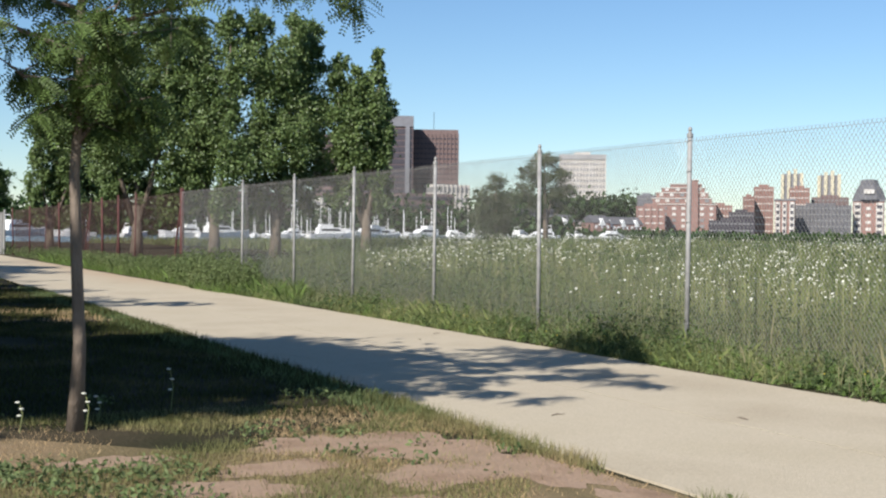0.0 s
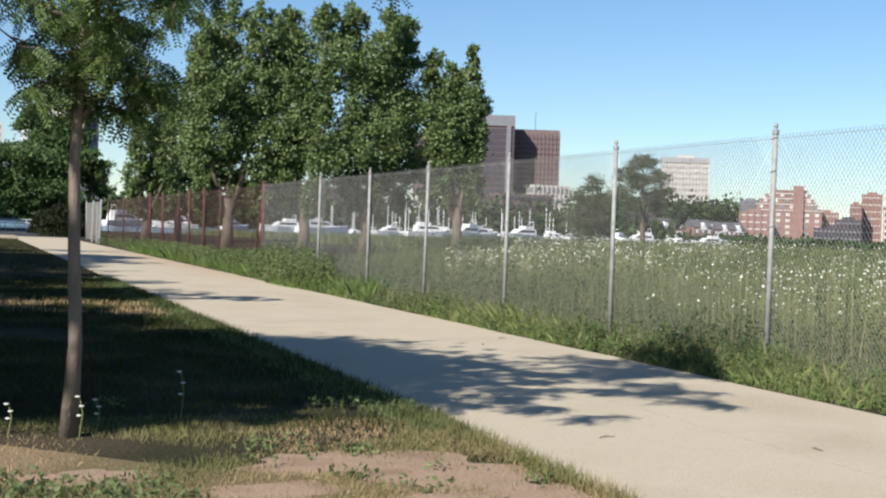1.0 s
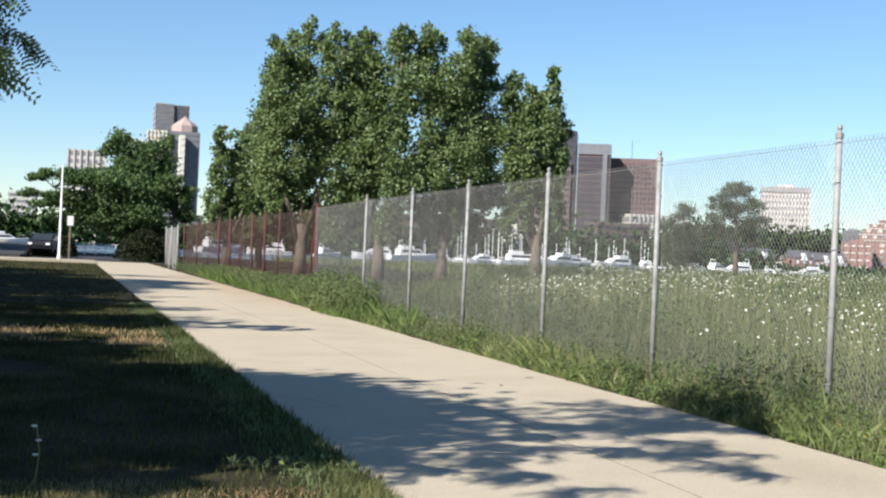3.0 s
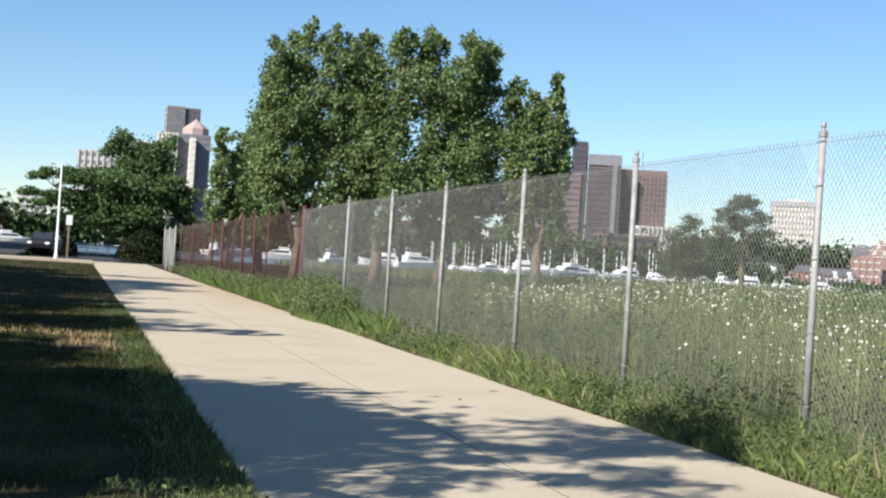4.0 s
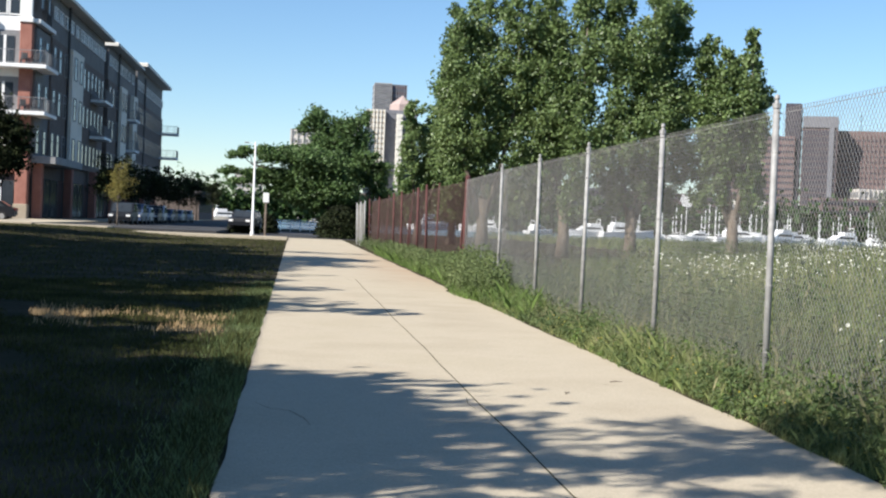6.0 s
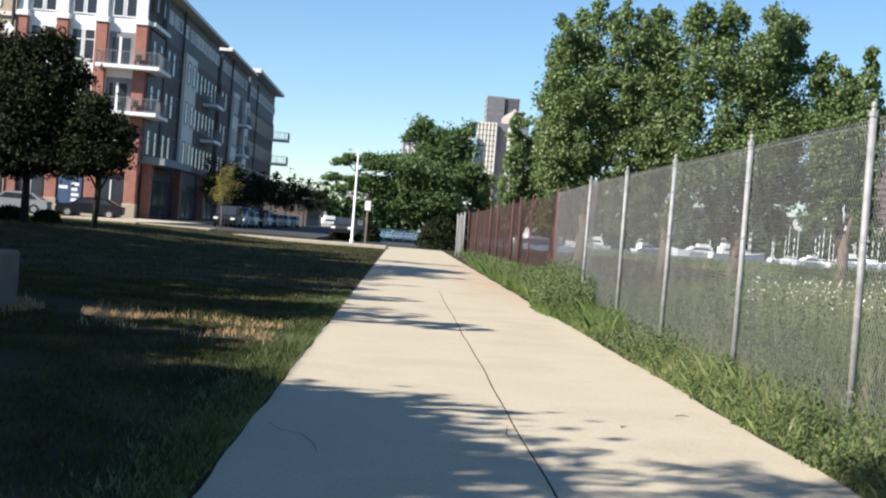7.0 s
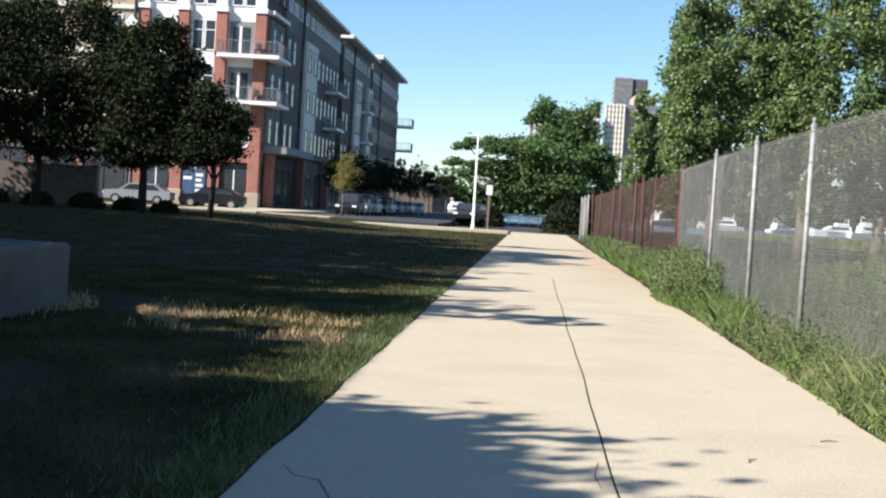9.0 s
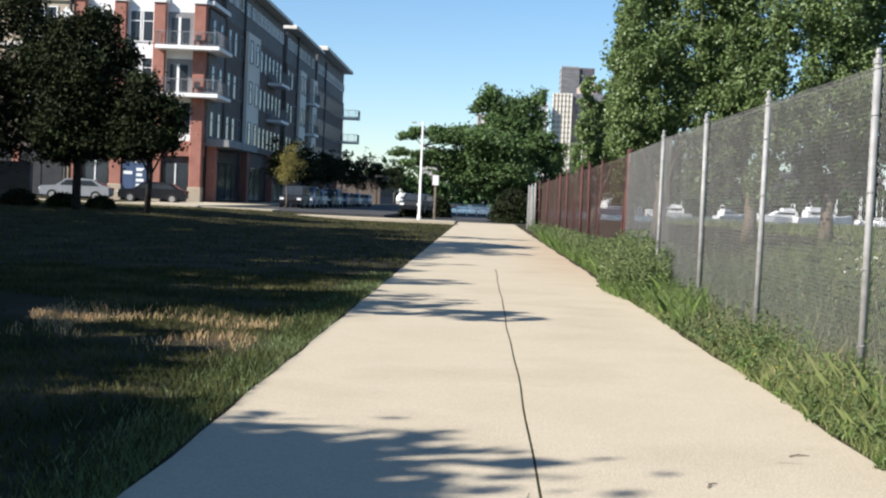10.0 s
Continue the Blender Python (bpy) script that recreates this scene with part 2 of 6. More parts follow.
# ---------------------------------------------------------------- building kit
class Shape:
    """Collects vertices and faces for one mesh."""

    def __init__(self):
        self.v, self.f = [], []

    def face(self, *pts):
        k = len(self.v)
        self.v.extend(pts)
        self.f.append(tuple(range(k, k + len(pts))))

    def box(self, x0, x1, y0, y1, z0, z1, bevel=0.0):
        k = len(self.v)
        if not bevel:
            self.v += [(x0, y0, z0), (x1, y0, z0), (x1, y1, z0), (x0, y1, z0), (x0, y0, z1), (x1, y0, z1), (x1, y1, z1), (x0, y1, z1)]
            self.f += [tuple(k + i for i in q) for q in ((0, 3, 2, 1), (4, 5, 6, 7), (0, 1, 5, 4), (1, 2, 6, 5), (2, 3, 7, 6), (3, 0, 4, 7))]
            return self
        b = bevel
        rings = [(x0, x1, y0, y1, z0), (x0, x1, y0, y1, z1 - b), (x0 + b, x1 - b, y0 + b, y1 - b, z1)]
        for a0, a1, c0, c1, z in rings:
            self.v += [(a0 + b, c0, z), (a1 - b, c0, z), (a1, c0 + b, z), (a1, c1 - b, z), (a1 - b, c1, z), (a0 + b, c1, z), (a0, c1 - b, z), (a0, c0 + b, z)]
        for r in (0, 1):
            for i in range(8):
                j = (i + 1) % 8
                self.f.append((k + r * 8 + i, k + r * 8 + j, k + r * 8 + 8 + j, k + r * 8 + 8 + i))
        self.f.append(tuple(k + 16 + i for i in range(8)))
        self.f.append(tuple(k + 7 - i for i in range(8)))
        return self

    def tube(self, pts, radii, n=6, caps=True):
        k = len(self.v)
        pts = [Vector(p) for p in pts]
        for i, p in enumerate(pts):
            d = (pts[min(i + 1, len(pts) - 1)] - pts[max(i - 1, 0)]).normalized()
            a = d.cross(Vector((0.31, 0.95, 0.05)) if abs(d.z) > 0.8 else Vector((0, 0, 1))).normalized()
            b = d.cross(a)
            r = radii[i] if isinstance(radii, (list, tuple)) else radii
            for j in range(n):
                w = 2 * math.pi * j / n
                self.v.append(tuple(p + a * (r * math.cos(w)) + b * (r * math.sin(w))))
        for i in range(len(pts) - 1):
            for j in range(n):
                q = (j + 1) % n
                self.f.append((k + i * n + j, k + i * n + q, k + (i + 1) * n + q, k + (i + 1) * n + j))
        if caps:
            self.f.append(tuple(k + j for j in reversed(range(n))))
            self.f.append(tuple(k + (len(pts) - 1) * n + j for j in range(n)))
        return self

    def lathe(self, x, y, rings, n=10):
        return self.tube([(x, y, z) for z, r in rings], [r for z, r in rings], n)

    def prism(self, outline, y0, y1):
        """An outline in x and z, drawn out along y."""
        k, n = len(self.v), len(outline)
        self.v += [(x, y0, z) for x, z in outline] + [(x, y1, z) for x, z in outline]
        self.f.append(tuple(k + i for i in range(n)))
        self.f.append(tuple(k + n + i for i in reversed(range(n))))
        for i in range(n):
            j = (i + 1) % n
            self.f.append((k + i, k + n + i, k + n + j, k + j))
        return self


def mesh_of(name, shape, mat, smooth=False):
    me = bpy.data.meshes.new(name)
    if isinstance(shape, Shape):
        me.from_pydata(shape.v, [], shape.f)
    else:
        me.from_pydata(shape[0], [], shape[1])
    me.materials.append(mat)
    if smooth:
        me.polygons.foreach_set("use_smooth", [True] * len(me.polygons))
    me.update()
    return me


def part(name, shape, mat, parent, label="", smooth=False, at=None):
    me = shape if isinstance(shape, bpy.types.Mesh) else mesh_of(name, shape, mat, smooth)
    ob = new(name, me)
    ob.parent = parent
    if at is not None:
        ob.matrix_basis = at
    if label:
        ob["label"] = label
    return ob


def thing(name, label, category, at=None, group="", kind=""):
    ob = new(name)
    ob.empty_display_size = 0.3
    if at is not None:
        ob.matrix_basis = at
    return tagged(ob, label, category, group, kind)


def setting(name, shape, mat, label, category, kind="structure", smooth=False):
    return tagged(new(name, mesh_of(name, shape, mat, smooth)), label, category, kind=kind)


rng = np.random.default_rng(7)


def cards(centres, size, aspect=0.6, droop=0.0, seed=0):
    """Small pointed leaves (two triangles each) at the given places, turned at random."""
    r = np.random.default_rng(seed)
    c = np.asarray(centres, float)
    n = len(c)
    a = r.normal(size=(n, 3))
    a[:, 2] -= droop
    a /= np.linalg.norm(a, axis=1)[:, None]
    b = np.cross(a, r.normal(size=(n, 3)))
    b /= np.linalg.norm(b, axis=1)[:, None] + 1e-9
    s = (np.asarray(size) * r.uniform(0.6, 1.35, n))[:, None]
    fold = np.cross(a, b) * s * 0.12
    p = np.stack([c - a * s * 0.5, c + b * s * aspect * 0.5 + fold, c + a * s * 0.5, c - b * s * aspect * 0.5 + fold], 1).reshape(-1, 3)
    q = np.arange(4 * n).reshape(n, 4)
    return p.tolist(), q.tolist()


def blades(x, y, z, height, width, lean, seed=0, plain=False):
    """Grass blades: one bent, tapering strip each; plain ones are single slivers."""
    r = np.random.default_rng(seed)
    n = len(x)
    w = r.uniform(0, 2 * math.pi, n)
    dx, dy = np.cos(w), np.sin(w)
    h = height
    hw = width * 0.5
    ox, oy = np.clip(r.normal(size=n), -1.3, 1.3) * lean * h, np.clip(r.normal(size=n), -1.3, 1.3) * lean * h
    base = np.stack([x, y, z], 1)
    side = np.stack([dx * hw, dy * hw, np.zeros(n)], 1)
    if plain:
        p = np.stack([base - side, base + side, base + np.stack([ox, oy, h], 1)], 1).reshape(-1, 3)
        return p.tolist(), np.arange(3 * n).reshape(n, 3).tolist()
    mid = base + np.stack([ox * 0.3, oy * 0.3, h * 0.55], 1)
    tip = base + np.stack([ox, oy, h], 1)
    p = np.stack([base - side, base + side, mid + side * 0.7, tip, mid - side * 0.7], 1).reshape(-1, 3)
    q = np.arange(5 * n).reshape(n, 5)
    return p.tolist(), q.tolist()


def tree(name, label, x, y, z, height, trunk_r, first, crown, leaf_mat, bark, leaves, leaf_size, seed, clump=0.7, shape=1.0, droop=0.0, category="tree", lean=(0, 0), limbs=9, group="", aspect=0.6, low=0.0):
    """A tapered trunk with limbs and twigs, and a crown of leaf clumps about the limb ends. crown: its half widths in x and y."""
    r = random.Random(seed)
    root = thing(name, label, category, pose(x, y, z), group)
    wood = Shape()
    top = Vector((lean[0], lean[1], height * 0.93))
    spine = []
    for i in range(9):
        t = i / 8
        spine.append(Vector((top.x * t + r.uniform(-1, 1) * 0.03 * height * t * (1 - t), top.y * t + r.uniform(-1, 1) * 0.03 * height * t * (1 - t), top.z * t)))
    radii = [trunk_r * (1.25 if i == 0 else 1) * (1 - 0.88 * i / 8) for i in range(9)]
    wood.tube(spine, radii, 10)
    ends = []
    for k in range(limbs):
        t = first / height + (0.86 - first / height) * (k + r.random() * 0.7) / limbs
        i = min(7, int(t * 8))
        p = spine[i].lerp(spine[i + 1], t * 8 - i)
        w = k * 2.4 + r.uniform(-0.4, 0.4)
        u = (t * height - first) / (height - first)
        reach = (math.sin(math.pi * min(1, 0.22 + 0.78 * u) ** shape) * 0.75 + 0.25) * r.uniform(0.75, 1.05)
        tip = Vector((top.x * t + crown[0] * reach * math.cos(w), top.y * t + crown[1] * reach * math.sin(w), p.z + (0.28 - low) * height * (1 - u) * r.uniform(0.4, 1)))
        mid = p.lerp(tip, 0.5) + Vector((r.uniform(-1, 1), r.uniform(-1, 1), r.uniform(0, 1))) * 0.05 * height
        lr = trunk_r * (0.5 - 0.3 * u)
        wood.tube([p, mid, tip], [lr, lr * 0.6, lr * 0.18], 6, caps=False)
        for j in range(5):
            s = 0.35 + 0.65 * j / 4
            q = p.lerp(mid, s * 2) if s < 0.5 else mid.lerp(tip, s * 2 - 1)
            e = q + Vector((r.gauss(0, 1), r.gauss(0, 1), r.gauss(0.1, 0.8))) * clump * 1.15
            wood.tube([q, q.lerp(e, 0.5) + Vector((0, 0, 0.06)), e], [lr * 0.3, lr * 0.2, lr * 0.08], 4, caps=False)
            ends += [e, q.lerp(e, 0.55)]
        ends.append(tip)
    for j in range(5):
        ends.append(top + Vector((r.gauss(0, 0.8), r.gauss(0, 0.8), r.gauss(0, 0.5))) * clump)
    part("trunk", wood, bark, root, smooth=True)
    rr = np.random.default_rng(seed)
    e = np.array([tuple(p) for p in ends])
    pick = rr.integers(0, len(e), leaves)
    size = rr.uniform(0.55, 1.25, len(e))[pick]
    d = rr.normal(size=(leaves, 3))
    d /= np.linalg.norm(d, axis=1)[:, None]
    d *= (rr.uniform(0.15, 1.0, leaves) ** 0.6 * size * clump)[:, None]
    d[:, 2] *= 0.8
    c = e[pick] + d
    part("crown", cards(c, leaf_size, aspect, droop, seed), leaf_mat, root)
    return root


def lumpy_tree(name, label, x, y, z, trunk, lumps, leaf_mat, bark, leaves, leaf_size, seed, group="", aspect=0.6, droop=0.0, spread=0.24, fill=0.2, limbs=True):
    """A trunk, a limb to each bough, and a crown of leafy boughs. trunk: its bends (x, y, z, radius); lumps: (x, y, z, half width, half height)."""
    r = random.Random(seed)
    root = thing(name, label, "tree", pose(x, y, z), group)
    wood = Shape()
    spine = [Vector(q[:3]) for q in trunk]
    wood.tube(spine, [q[3] for q in trunk], 9)
    if limbs:
        for lx, ly, lz, lr, lh in lumps:
            near = [q for q in trunk if q[2] < lz] or [trunk[0]]
            q = near[-1]
            start, end = Vector(q[:3]), Vector((lx, ly, lz))
            bend = start.lerp(end, 0.5) + Vector((r.uniform(-0.2, 0.2), r.uniform(-0.2, 0.2), 0.12 * (end - start).length))
            thick = min(q[3] * 0.6, 0.03 + 0.035 * lr)
            wood.tube([start, bend, end], [thick, thick * 0.7, thick * 0.3], 5, caps=False)
            for k in range(5):
                tip = end + Vector((r.gauss(0, 0.5) * lr, r.gauss(0, 0.5) * lr, r.gauss(0.1, 0.5) * lh))
                wood.tube([end.lerp(bend, r.random() * 0.5), tip], [thick * 0.3, 0.008], 4, caps=False)
    part("trunk", wood, bark, root, smooth=True)
    rr = np.random.default_rng(seed)
    area = np.array([q[3] * (q[3] + q[4]) for q in lumps])
    points = []
    for (lx, ly, lz, lr, lh), share in zip(lumps, area / area.sum()):
        n = max(30, int(leaves * share))
        k = max(7, int(9 + 7 * lr * lr))
        d = rr.normal(size=(k, 3))
        d /= np.linalg.norm(d, axis=1)[:, None]
        d *= rr.uniform(0.55, 0.98, k)[:, None]
        size = rr.uniform(0.6, 1.3, k)
        pick = rr.integers(0, k, n)
        off = d[pick] + rr.normal(size=(n, 3)) * (spread * size[pick])[:, None] * np.array([1, 1, 0.85])
        inner = rr.uniform(size=n) < fill
        off[inner] = rr.normal(size=(inner.sum(), 3)) * 0.42
        points.append(np.array([lx, ly, lz]) + off * np.array([lr, lr, lh]))
    part("crown", cards(np.concatenate(points), leaf_size, aspect, droop, seed), leaf_mat, root)
    return root


def poplar(label, x, y, z, leaders, leaves, leaf_size, seed, wide=1.2, base=1.9):
    """An upright poplar: several steep leaders from one trunk, each clothed to its pointed top. leaders: (x, y, height)."""
    r = random.Random(seed)
    lumps = []
    for lx, ly, top in leaders:
        zz = base + r.uniform(0, 0.7)
        while zz < top - 0.25:
            u = (zz - base) / (top - base)
            w = max(0.3, wide * (0.55 + 0.45 * math.sin(math.pi * min(1.0, 0.9 * u))) * min(1.0, (1.08 - u) / 0.28) * r.uniform(0.7, 1.25))
            lumps.append((lx + r.uniform(-0.5, 0.5) * w, ly + r.uniform(-0.6, 0.6) * w, zz, w, w * 1.15))
            zz += 0.78 * w + 0.12
        lumps.append((lx + r.uniform(-0.2, 0.2), ly, top - 0.3, 0.32, 0.42))
        for k in range(3):
            lumps.append((lx + r.uniform(-0.9, 0.9) * wide, ly + r.uniform(-0.9, 0.9) * wide, top - r.uniform(0.6, 2.2), 0.45 * wide, 0.5 * wide))
    root = lumpy_tree("poplar", label, x, y, z, [(0, 0, -0.1, 0.36), (0.03, 0, 0.8, 0.27), (0, 0.05, 2.4, 0.22)], lumps, M_LEAF_POPLAR, M_BARK, leaves, leaf_size, seed, "poplars", aspect=0.75, droop=0.5, spread=0.21, fill=0.06, limbs=False)
    for lx, ly, top in leaders:
        part("leader", Shape().tube([(0, 0, 1.2), (lx * 0.55, ly * 0.55, 1.2 + top * 0.22), (lx, ly, top * 0.6), (lx * 1.02, ly, top - 0.3)], [0.15, 0.11, 0.07, 0.015], 6), M_BARK, root, smooth=True)
    return root


# ---------------------------------------------------------------- ground
def rise(x, y):
    """Height of the ground: level by the path, a low swell in the meadow and towards the street."""
    a = min(1.0, max(0.0, (x - 6.0) / 30.0))
    b = min(1.0, max(0.0, (y - 45.0) / 40.0)) * min(1.0, max(0.0, (-x - 5.0) / 8.0))
    return 0.50 * a * a * (3 - 2 * a) * min(1.0, max(0.0, (150.0 - y) / 20.0)) + 0.30 * b * b * (3 - 2 * b)


PATH_WIDTH, PATH_END = 3.66, 97.0
gs = Shape()
xs = [-3000, -900, -300, -120, -60, -40] + [-30 + 2 * i for i in range(15)] + [-0.05, 0.05, 3.61, 3.71] + [4.5 + 2.5 * i for i in range(20)] + [60, 80, 110, 160, 300, 900, 3000]
ys = [-3000, -900, -300, -80, -20] + [-10 + 4 * i for i in range(50)] + [200, 240, 300, 500, 1000, 4000]
for yy in ys:
    for xx in xs:
        dip = -0.03 if 0.0 < xx < 3.7 and yy < PATH_END else 0.0
        gs.v.append((xx, yy, rise(xx, yy) + dip))
nx = len(xs)
for j in range(len(ys) - 1):
    for i in range(nx - 1):
        gs.f.append((j * nx + i, j * nx + i + 1, (j + 1) * nx + i + 1, (j + 1) * nx + i))
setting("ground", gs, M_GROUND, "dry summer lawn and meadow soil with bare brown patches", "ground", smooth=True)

# the concrete path: two pours with an open joint between them, one width farther on
JOINT_END = 38.0


def joint_x(y):
    return 1.80 + 0.007 * math.sin(y * 0.9) + 0.004 * math.sin(y * 2.3 + 1)


pavement = thing("pavement", "broad pale concrete footpath with a wandering lengthwise joint", "path", kind="structure")


def slab(name, left, right, y0, y1, step):
    s = Shape()
    n = int((y1 - y0) / step) + 1
    for i in range(n + 1):
        y = y0 + (y1 - y0) * i / n
        a, b = left(y), right(y)
        s.v += [(a, y, -0.12), (a, y, -0.001), (a + 0.001, y, 0.0), (b - 0.001, y, 0.0), (b, y, -0.001), (b, y, -0.12)]
    for i in range(n):
        for j in range(5):
            k = i * 6 + j
            s.f.append((k, k + 1, k + 7, k + 6))
    return part(name, s, M_CONCRETE, pavement)


def edge_left(y):
    return 0.008 * math.sin(y * 1.7) + 0.008 * math.sin(y * 4.1)


def edge_right(y):
    return PATH_WIDTH + 0.02 * math.sin(y * 1.1 + 2) + 0.012 * math.sin(y * 3.3)


slab("concrete_slab", edge_left, lambda y: joint_x(y) - 0.007, -40, JOINT_END, 0.35)
slab("concrete_slab", lambda y: joint_x(y) + 0.007, edge_right, -40, JOINT_END, 0.35)
slab("concrete_slab", edge_left, edge_right, JOINT_END + 0.01, PATH_END, 0.8)
filler = Shape()
for i in range(240):
    y = -40 + (JOINT_END + 40) * i / 239
    filler.v += [(joint_x(y) - 0.02, y, -0.0025), (joint_x(y) + 0.02, y, -0.0025)]
filler.f += [(2 * i, 2 * i + 1, 2 * i + 3, 2 * i + 2) for i in range(239)]
part("joint_filler", filler, M_GROUND, pavement, "dark soil packed in the joint")

# hairline cracks in the slabs
for pts in (((0.12, 17.75), (0.22, 17.5), (0.36, 17.42), (0.46, 17.1), (0.50, 16.8)), ((3.02, 19.35), (3.1, 19.42), (3.22, 19.4)), ((1.74, 18.4), (1.70, 18.0), (1.72, 17.7)), ((1.2, 24.6), (1.45, 24.75), (1.76, 24.7))):
    crack = Shape()
    for k, (a, b) in enumerate(pts):
        wide = 0.0028 * math.sin(math.pi * (k + 0.5) / len(pts))
        crack.v += [(a - wide, b - wide, 0.004), (a + wide, b + wide, 0.004)]
    crack.f += [(2 * k, 2 * k + 1, 2 * k + 3, 2 * k + 2) for k in range(len(pts) - 1)]
    part("crack", crack, M_GROUND, pavement, "dark hairline crack")

# dry open stretch of the lawn, paler than the soil darkened for shade
dry = Shape()
for k in range(48):
    w = k * math.pi / 24
    q = 1 + 0.03 * math.sin(5 * w) + 0.02 * math.sin(11 * w + 1)
    dry.v.append((max(-14, min(-0.07, -7 + 8.5 * q * math.cos(w))), 5.2 + 8.5 * q * math.sin(w), 0.003))
dry.f.append(tuple(range(48)))
setting("ground_dry", dry, M_DRY, "dry brown turf in the open sun", "ground")

# worn bare patches in the lawn
BARE = [(-0.75, 11.3, 0.55, 0.6), (-0.45, 10.4, 0.28, 0.7), (-1.35, 11.6, 0.4, 0.35), (-1.0, 10.4, 0.4, 0.35), (-1.75, 10.9, 0.35, 0.25), (-0.35, 9.2, 0.2, 0.6), (-2.2, 10.4, 0.35, 0.3), (-1.5, 9.6, 0.4, 0.3), (-2.6, 11.4, 0.3, 0.25)]
for i, (px, py, rx, ry) in enumerate(BARE):
    s = Shape()
    rr = random.Random(300 + i)
    ph = [rr.uniform(0, 6.28) for k in range(3)]
    ring = []
    for k in range(40):
        w = k * math.pi / 20
        q = 1 + 0.18 * math.sin(2 * w + ph[0]) + 0.14 * math.sin(5 * w + ph[1]) + 0.08 * math.sin(9 * w + ph[2])
        ring.append((px + rx * q * math.cos(w), py + ry * q * math.sin(w), 0.005))
    s.v = [(px, py, 0.012)] + ring
    s.f = [(0, 1 + k, 1 + (k + 1) % 40) for k in range(40)]
    setting("ground_patch", s, M_BARE, "bare pinkish-brown soil patch worn in the lawn", "soil", smooth=True)

setting("road", Shape().box(-15.2, -4.6, 92, 330, 0.0, 0.305), M_ASPHALT, "dark asphalt street beside the apartment building", "road")
# dark sheet added for the tree shade across the path's end
setting("path_end_shade", Shape().box(-4.58, 5.2, 97.1, 136, -0.2, 0.012), M_ASPHALT, "dark asphalt sheet for the tree shade at the path's end", "road")
setting("pavement_street", Shape().box(-20.2, -15.4, 88, 330, 0.0, 0.42), M_CONCRETE, "pale sunlit concrete sidewalk with kerb along the building", "sidewalk")
setting("pavement_crossing", Shape().box(-40, -11.0, 88.5, 91.5, 0.0, 0.36).box(-11.0, -0.06, 86.0, 89.5, -0.1, 0.17), M_CONCRETE, "pale concrete walk crossing in front of the building", "sidewalk")
setting("water", Shape().box(-900, 1500, 165, 640, -0.3, 0.02), M_WATER, "calm grey-blue harbour water", "water")


# ---------------------------------------------------------------- fence
def link_panel(y0, y1, z0, z1, x, pitch, radius, x2=None):
    """Chain link between two posts: crossing slanted wires, with their cut ends standing up at the top."""
    s = Shape()
    x2 = x if x2 is None else x2
    width, height = y1 - y0, z1 - z0
    slope = 1.25
    step = pitch

    def at(u, z):
        return (x + (x2 - x) * u / width, y0 + u, z0 + z)

    run = height / slope
    for side in (1, -1):
        u = -run
        while u < width + run:
            # wire from (u, 0) to (u + side*run, height), cut to the panel
            a, b = u, u + side * run
            za, zb = 0.0, height
            if side > 0:
                if a < 0:
                    za, a = -a * slope, 0.0
                if b > width:
                    zb, b = height - (b - width) * slope, width
            else:
                if a > width:
                    za, a = (a - width) * slope, width
                if b < 0:
                    zb, b = height + b * slope, 0.0
            if zb - za > 0.02 and 0 <= a <= width and 0 <= b <= width:
                if zb >= height - 0.001:
                    zb += 0.03
                s.tube([at(a, za), at(min(max(b, 0), width), zb)], radius, 3, caps=False)
            u += step
    s.tube([at(0, 0.02), at(width, 0.02)], radius * 1.4, 3, caps=False)
    s.tube([at(0, height - 0.01), at(width, height - 0.01)], radius * 1.2, 3, caps=False)
    return s


FENCE_Y = [-8.4, -5.0, -1.6, 1.8, 5.2, 8.6, 12.0, 15.39, 18.61, 21.84, 25.25, 28.45, 32.06]
FENCE_TOP = 2.44


def fence_x(y):
    return 4.31 - 0.0066 * (y - 10)


fence = thing("chain_link_fence", "tall galvanised chain-link fence on round steel posts beside the path", "fence")
for i, fy in enumerate(FENCE_Y):
    fx = fence_x(fy)
    lean = 0.012 * math.sin(i * 2.1)
    post = part("post", Shape().tube([(fx, fy, -0.1), (fx + lean, fy, FENCE_TOP + 0.0)], 0.028, 12), M_GALV, fence, smooth=True)
    cap = Shape().lathe(fx + lean, fy, [(FENCE_TOP - 0.02, 0.036), (FENCE_TOP + 0.02, 0.036), (FENCE_TOP + 0.025, 0.02), (FENCE_TOP + 0.045, 0.017), (FENCE_TOP + 0.06, 0.024), (FENCE_TOP + 0.085, 0.02), (FENCE_TOP + 0.095, 0.006)], 8)
    part("post_cap", cap, M_GALV, post, "cast loop cap")
    for zt in (0.4, 0.95, 1.5, 2.05, 2.38):
        part("tie_wire", Shape().tube([(fx - 0.036, fy - 0.01, zt), (fx, fy - 0.036, zt + 0.01), (fx + 0.036, fy, zt), (fx, fy + 0.036, zt - 0.01), (fx - 0.036, fy + 0.01, zt)], 0.004, 4), M_WIRE, post)
for a, b in zip(FENCE_Y, FENCE_Y[1:]):
    part("wire_mesh", link_panel(a + 0.02, b - 0.02, 0.06, FENCE_TOP - 0.05, fence_x(a) + 0.035, 0.056, 0.0021, fence_x(b) + 0.035), M_WIRE, fence)

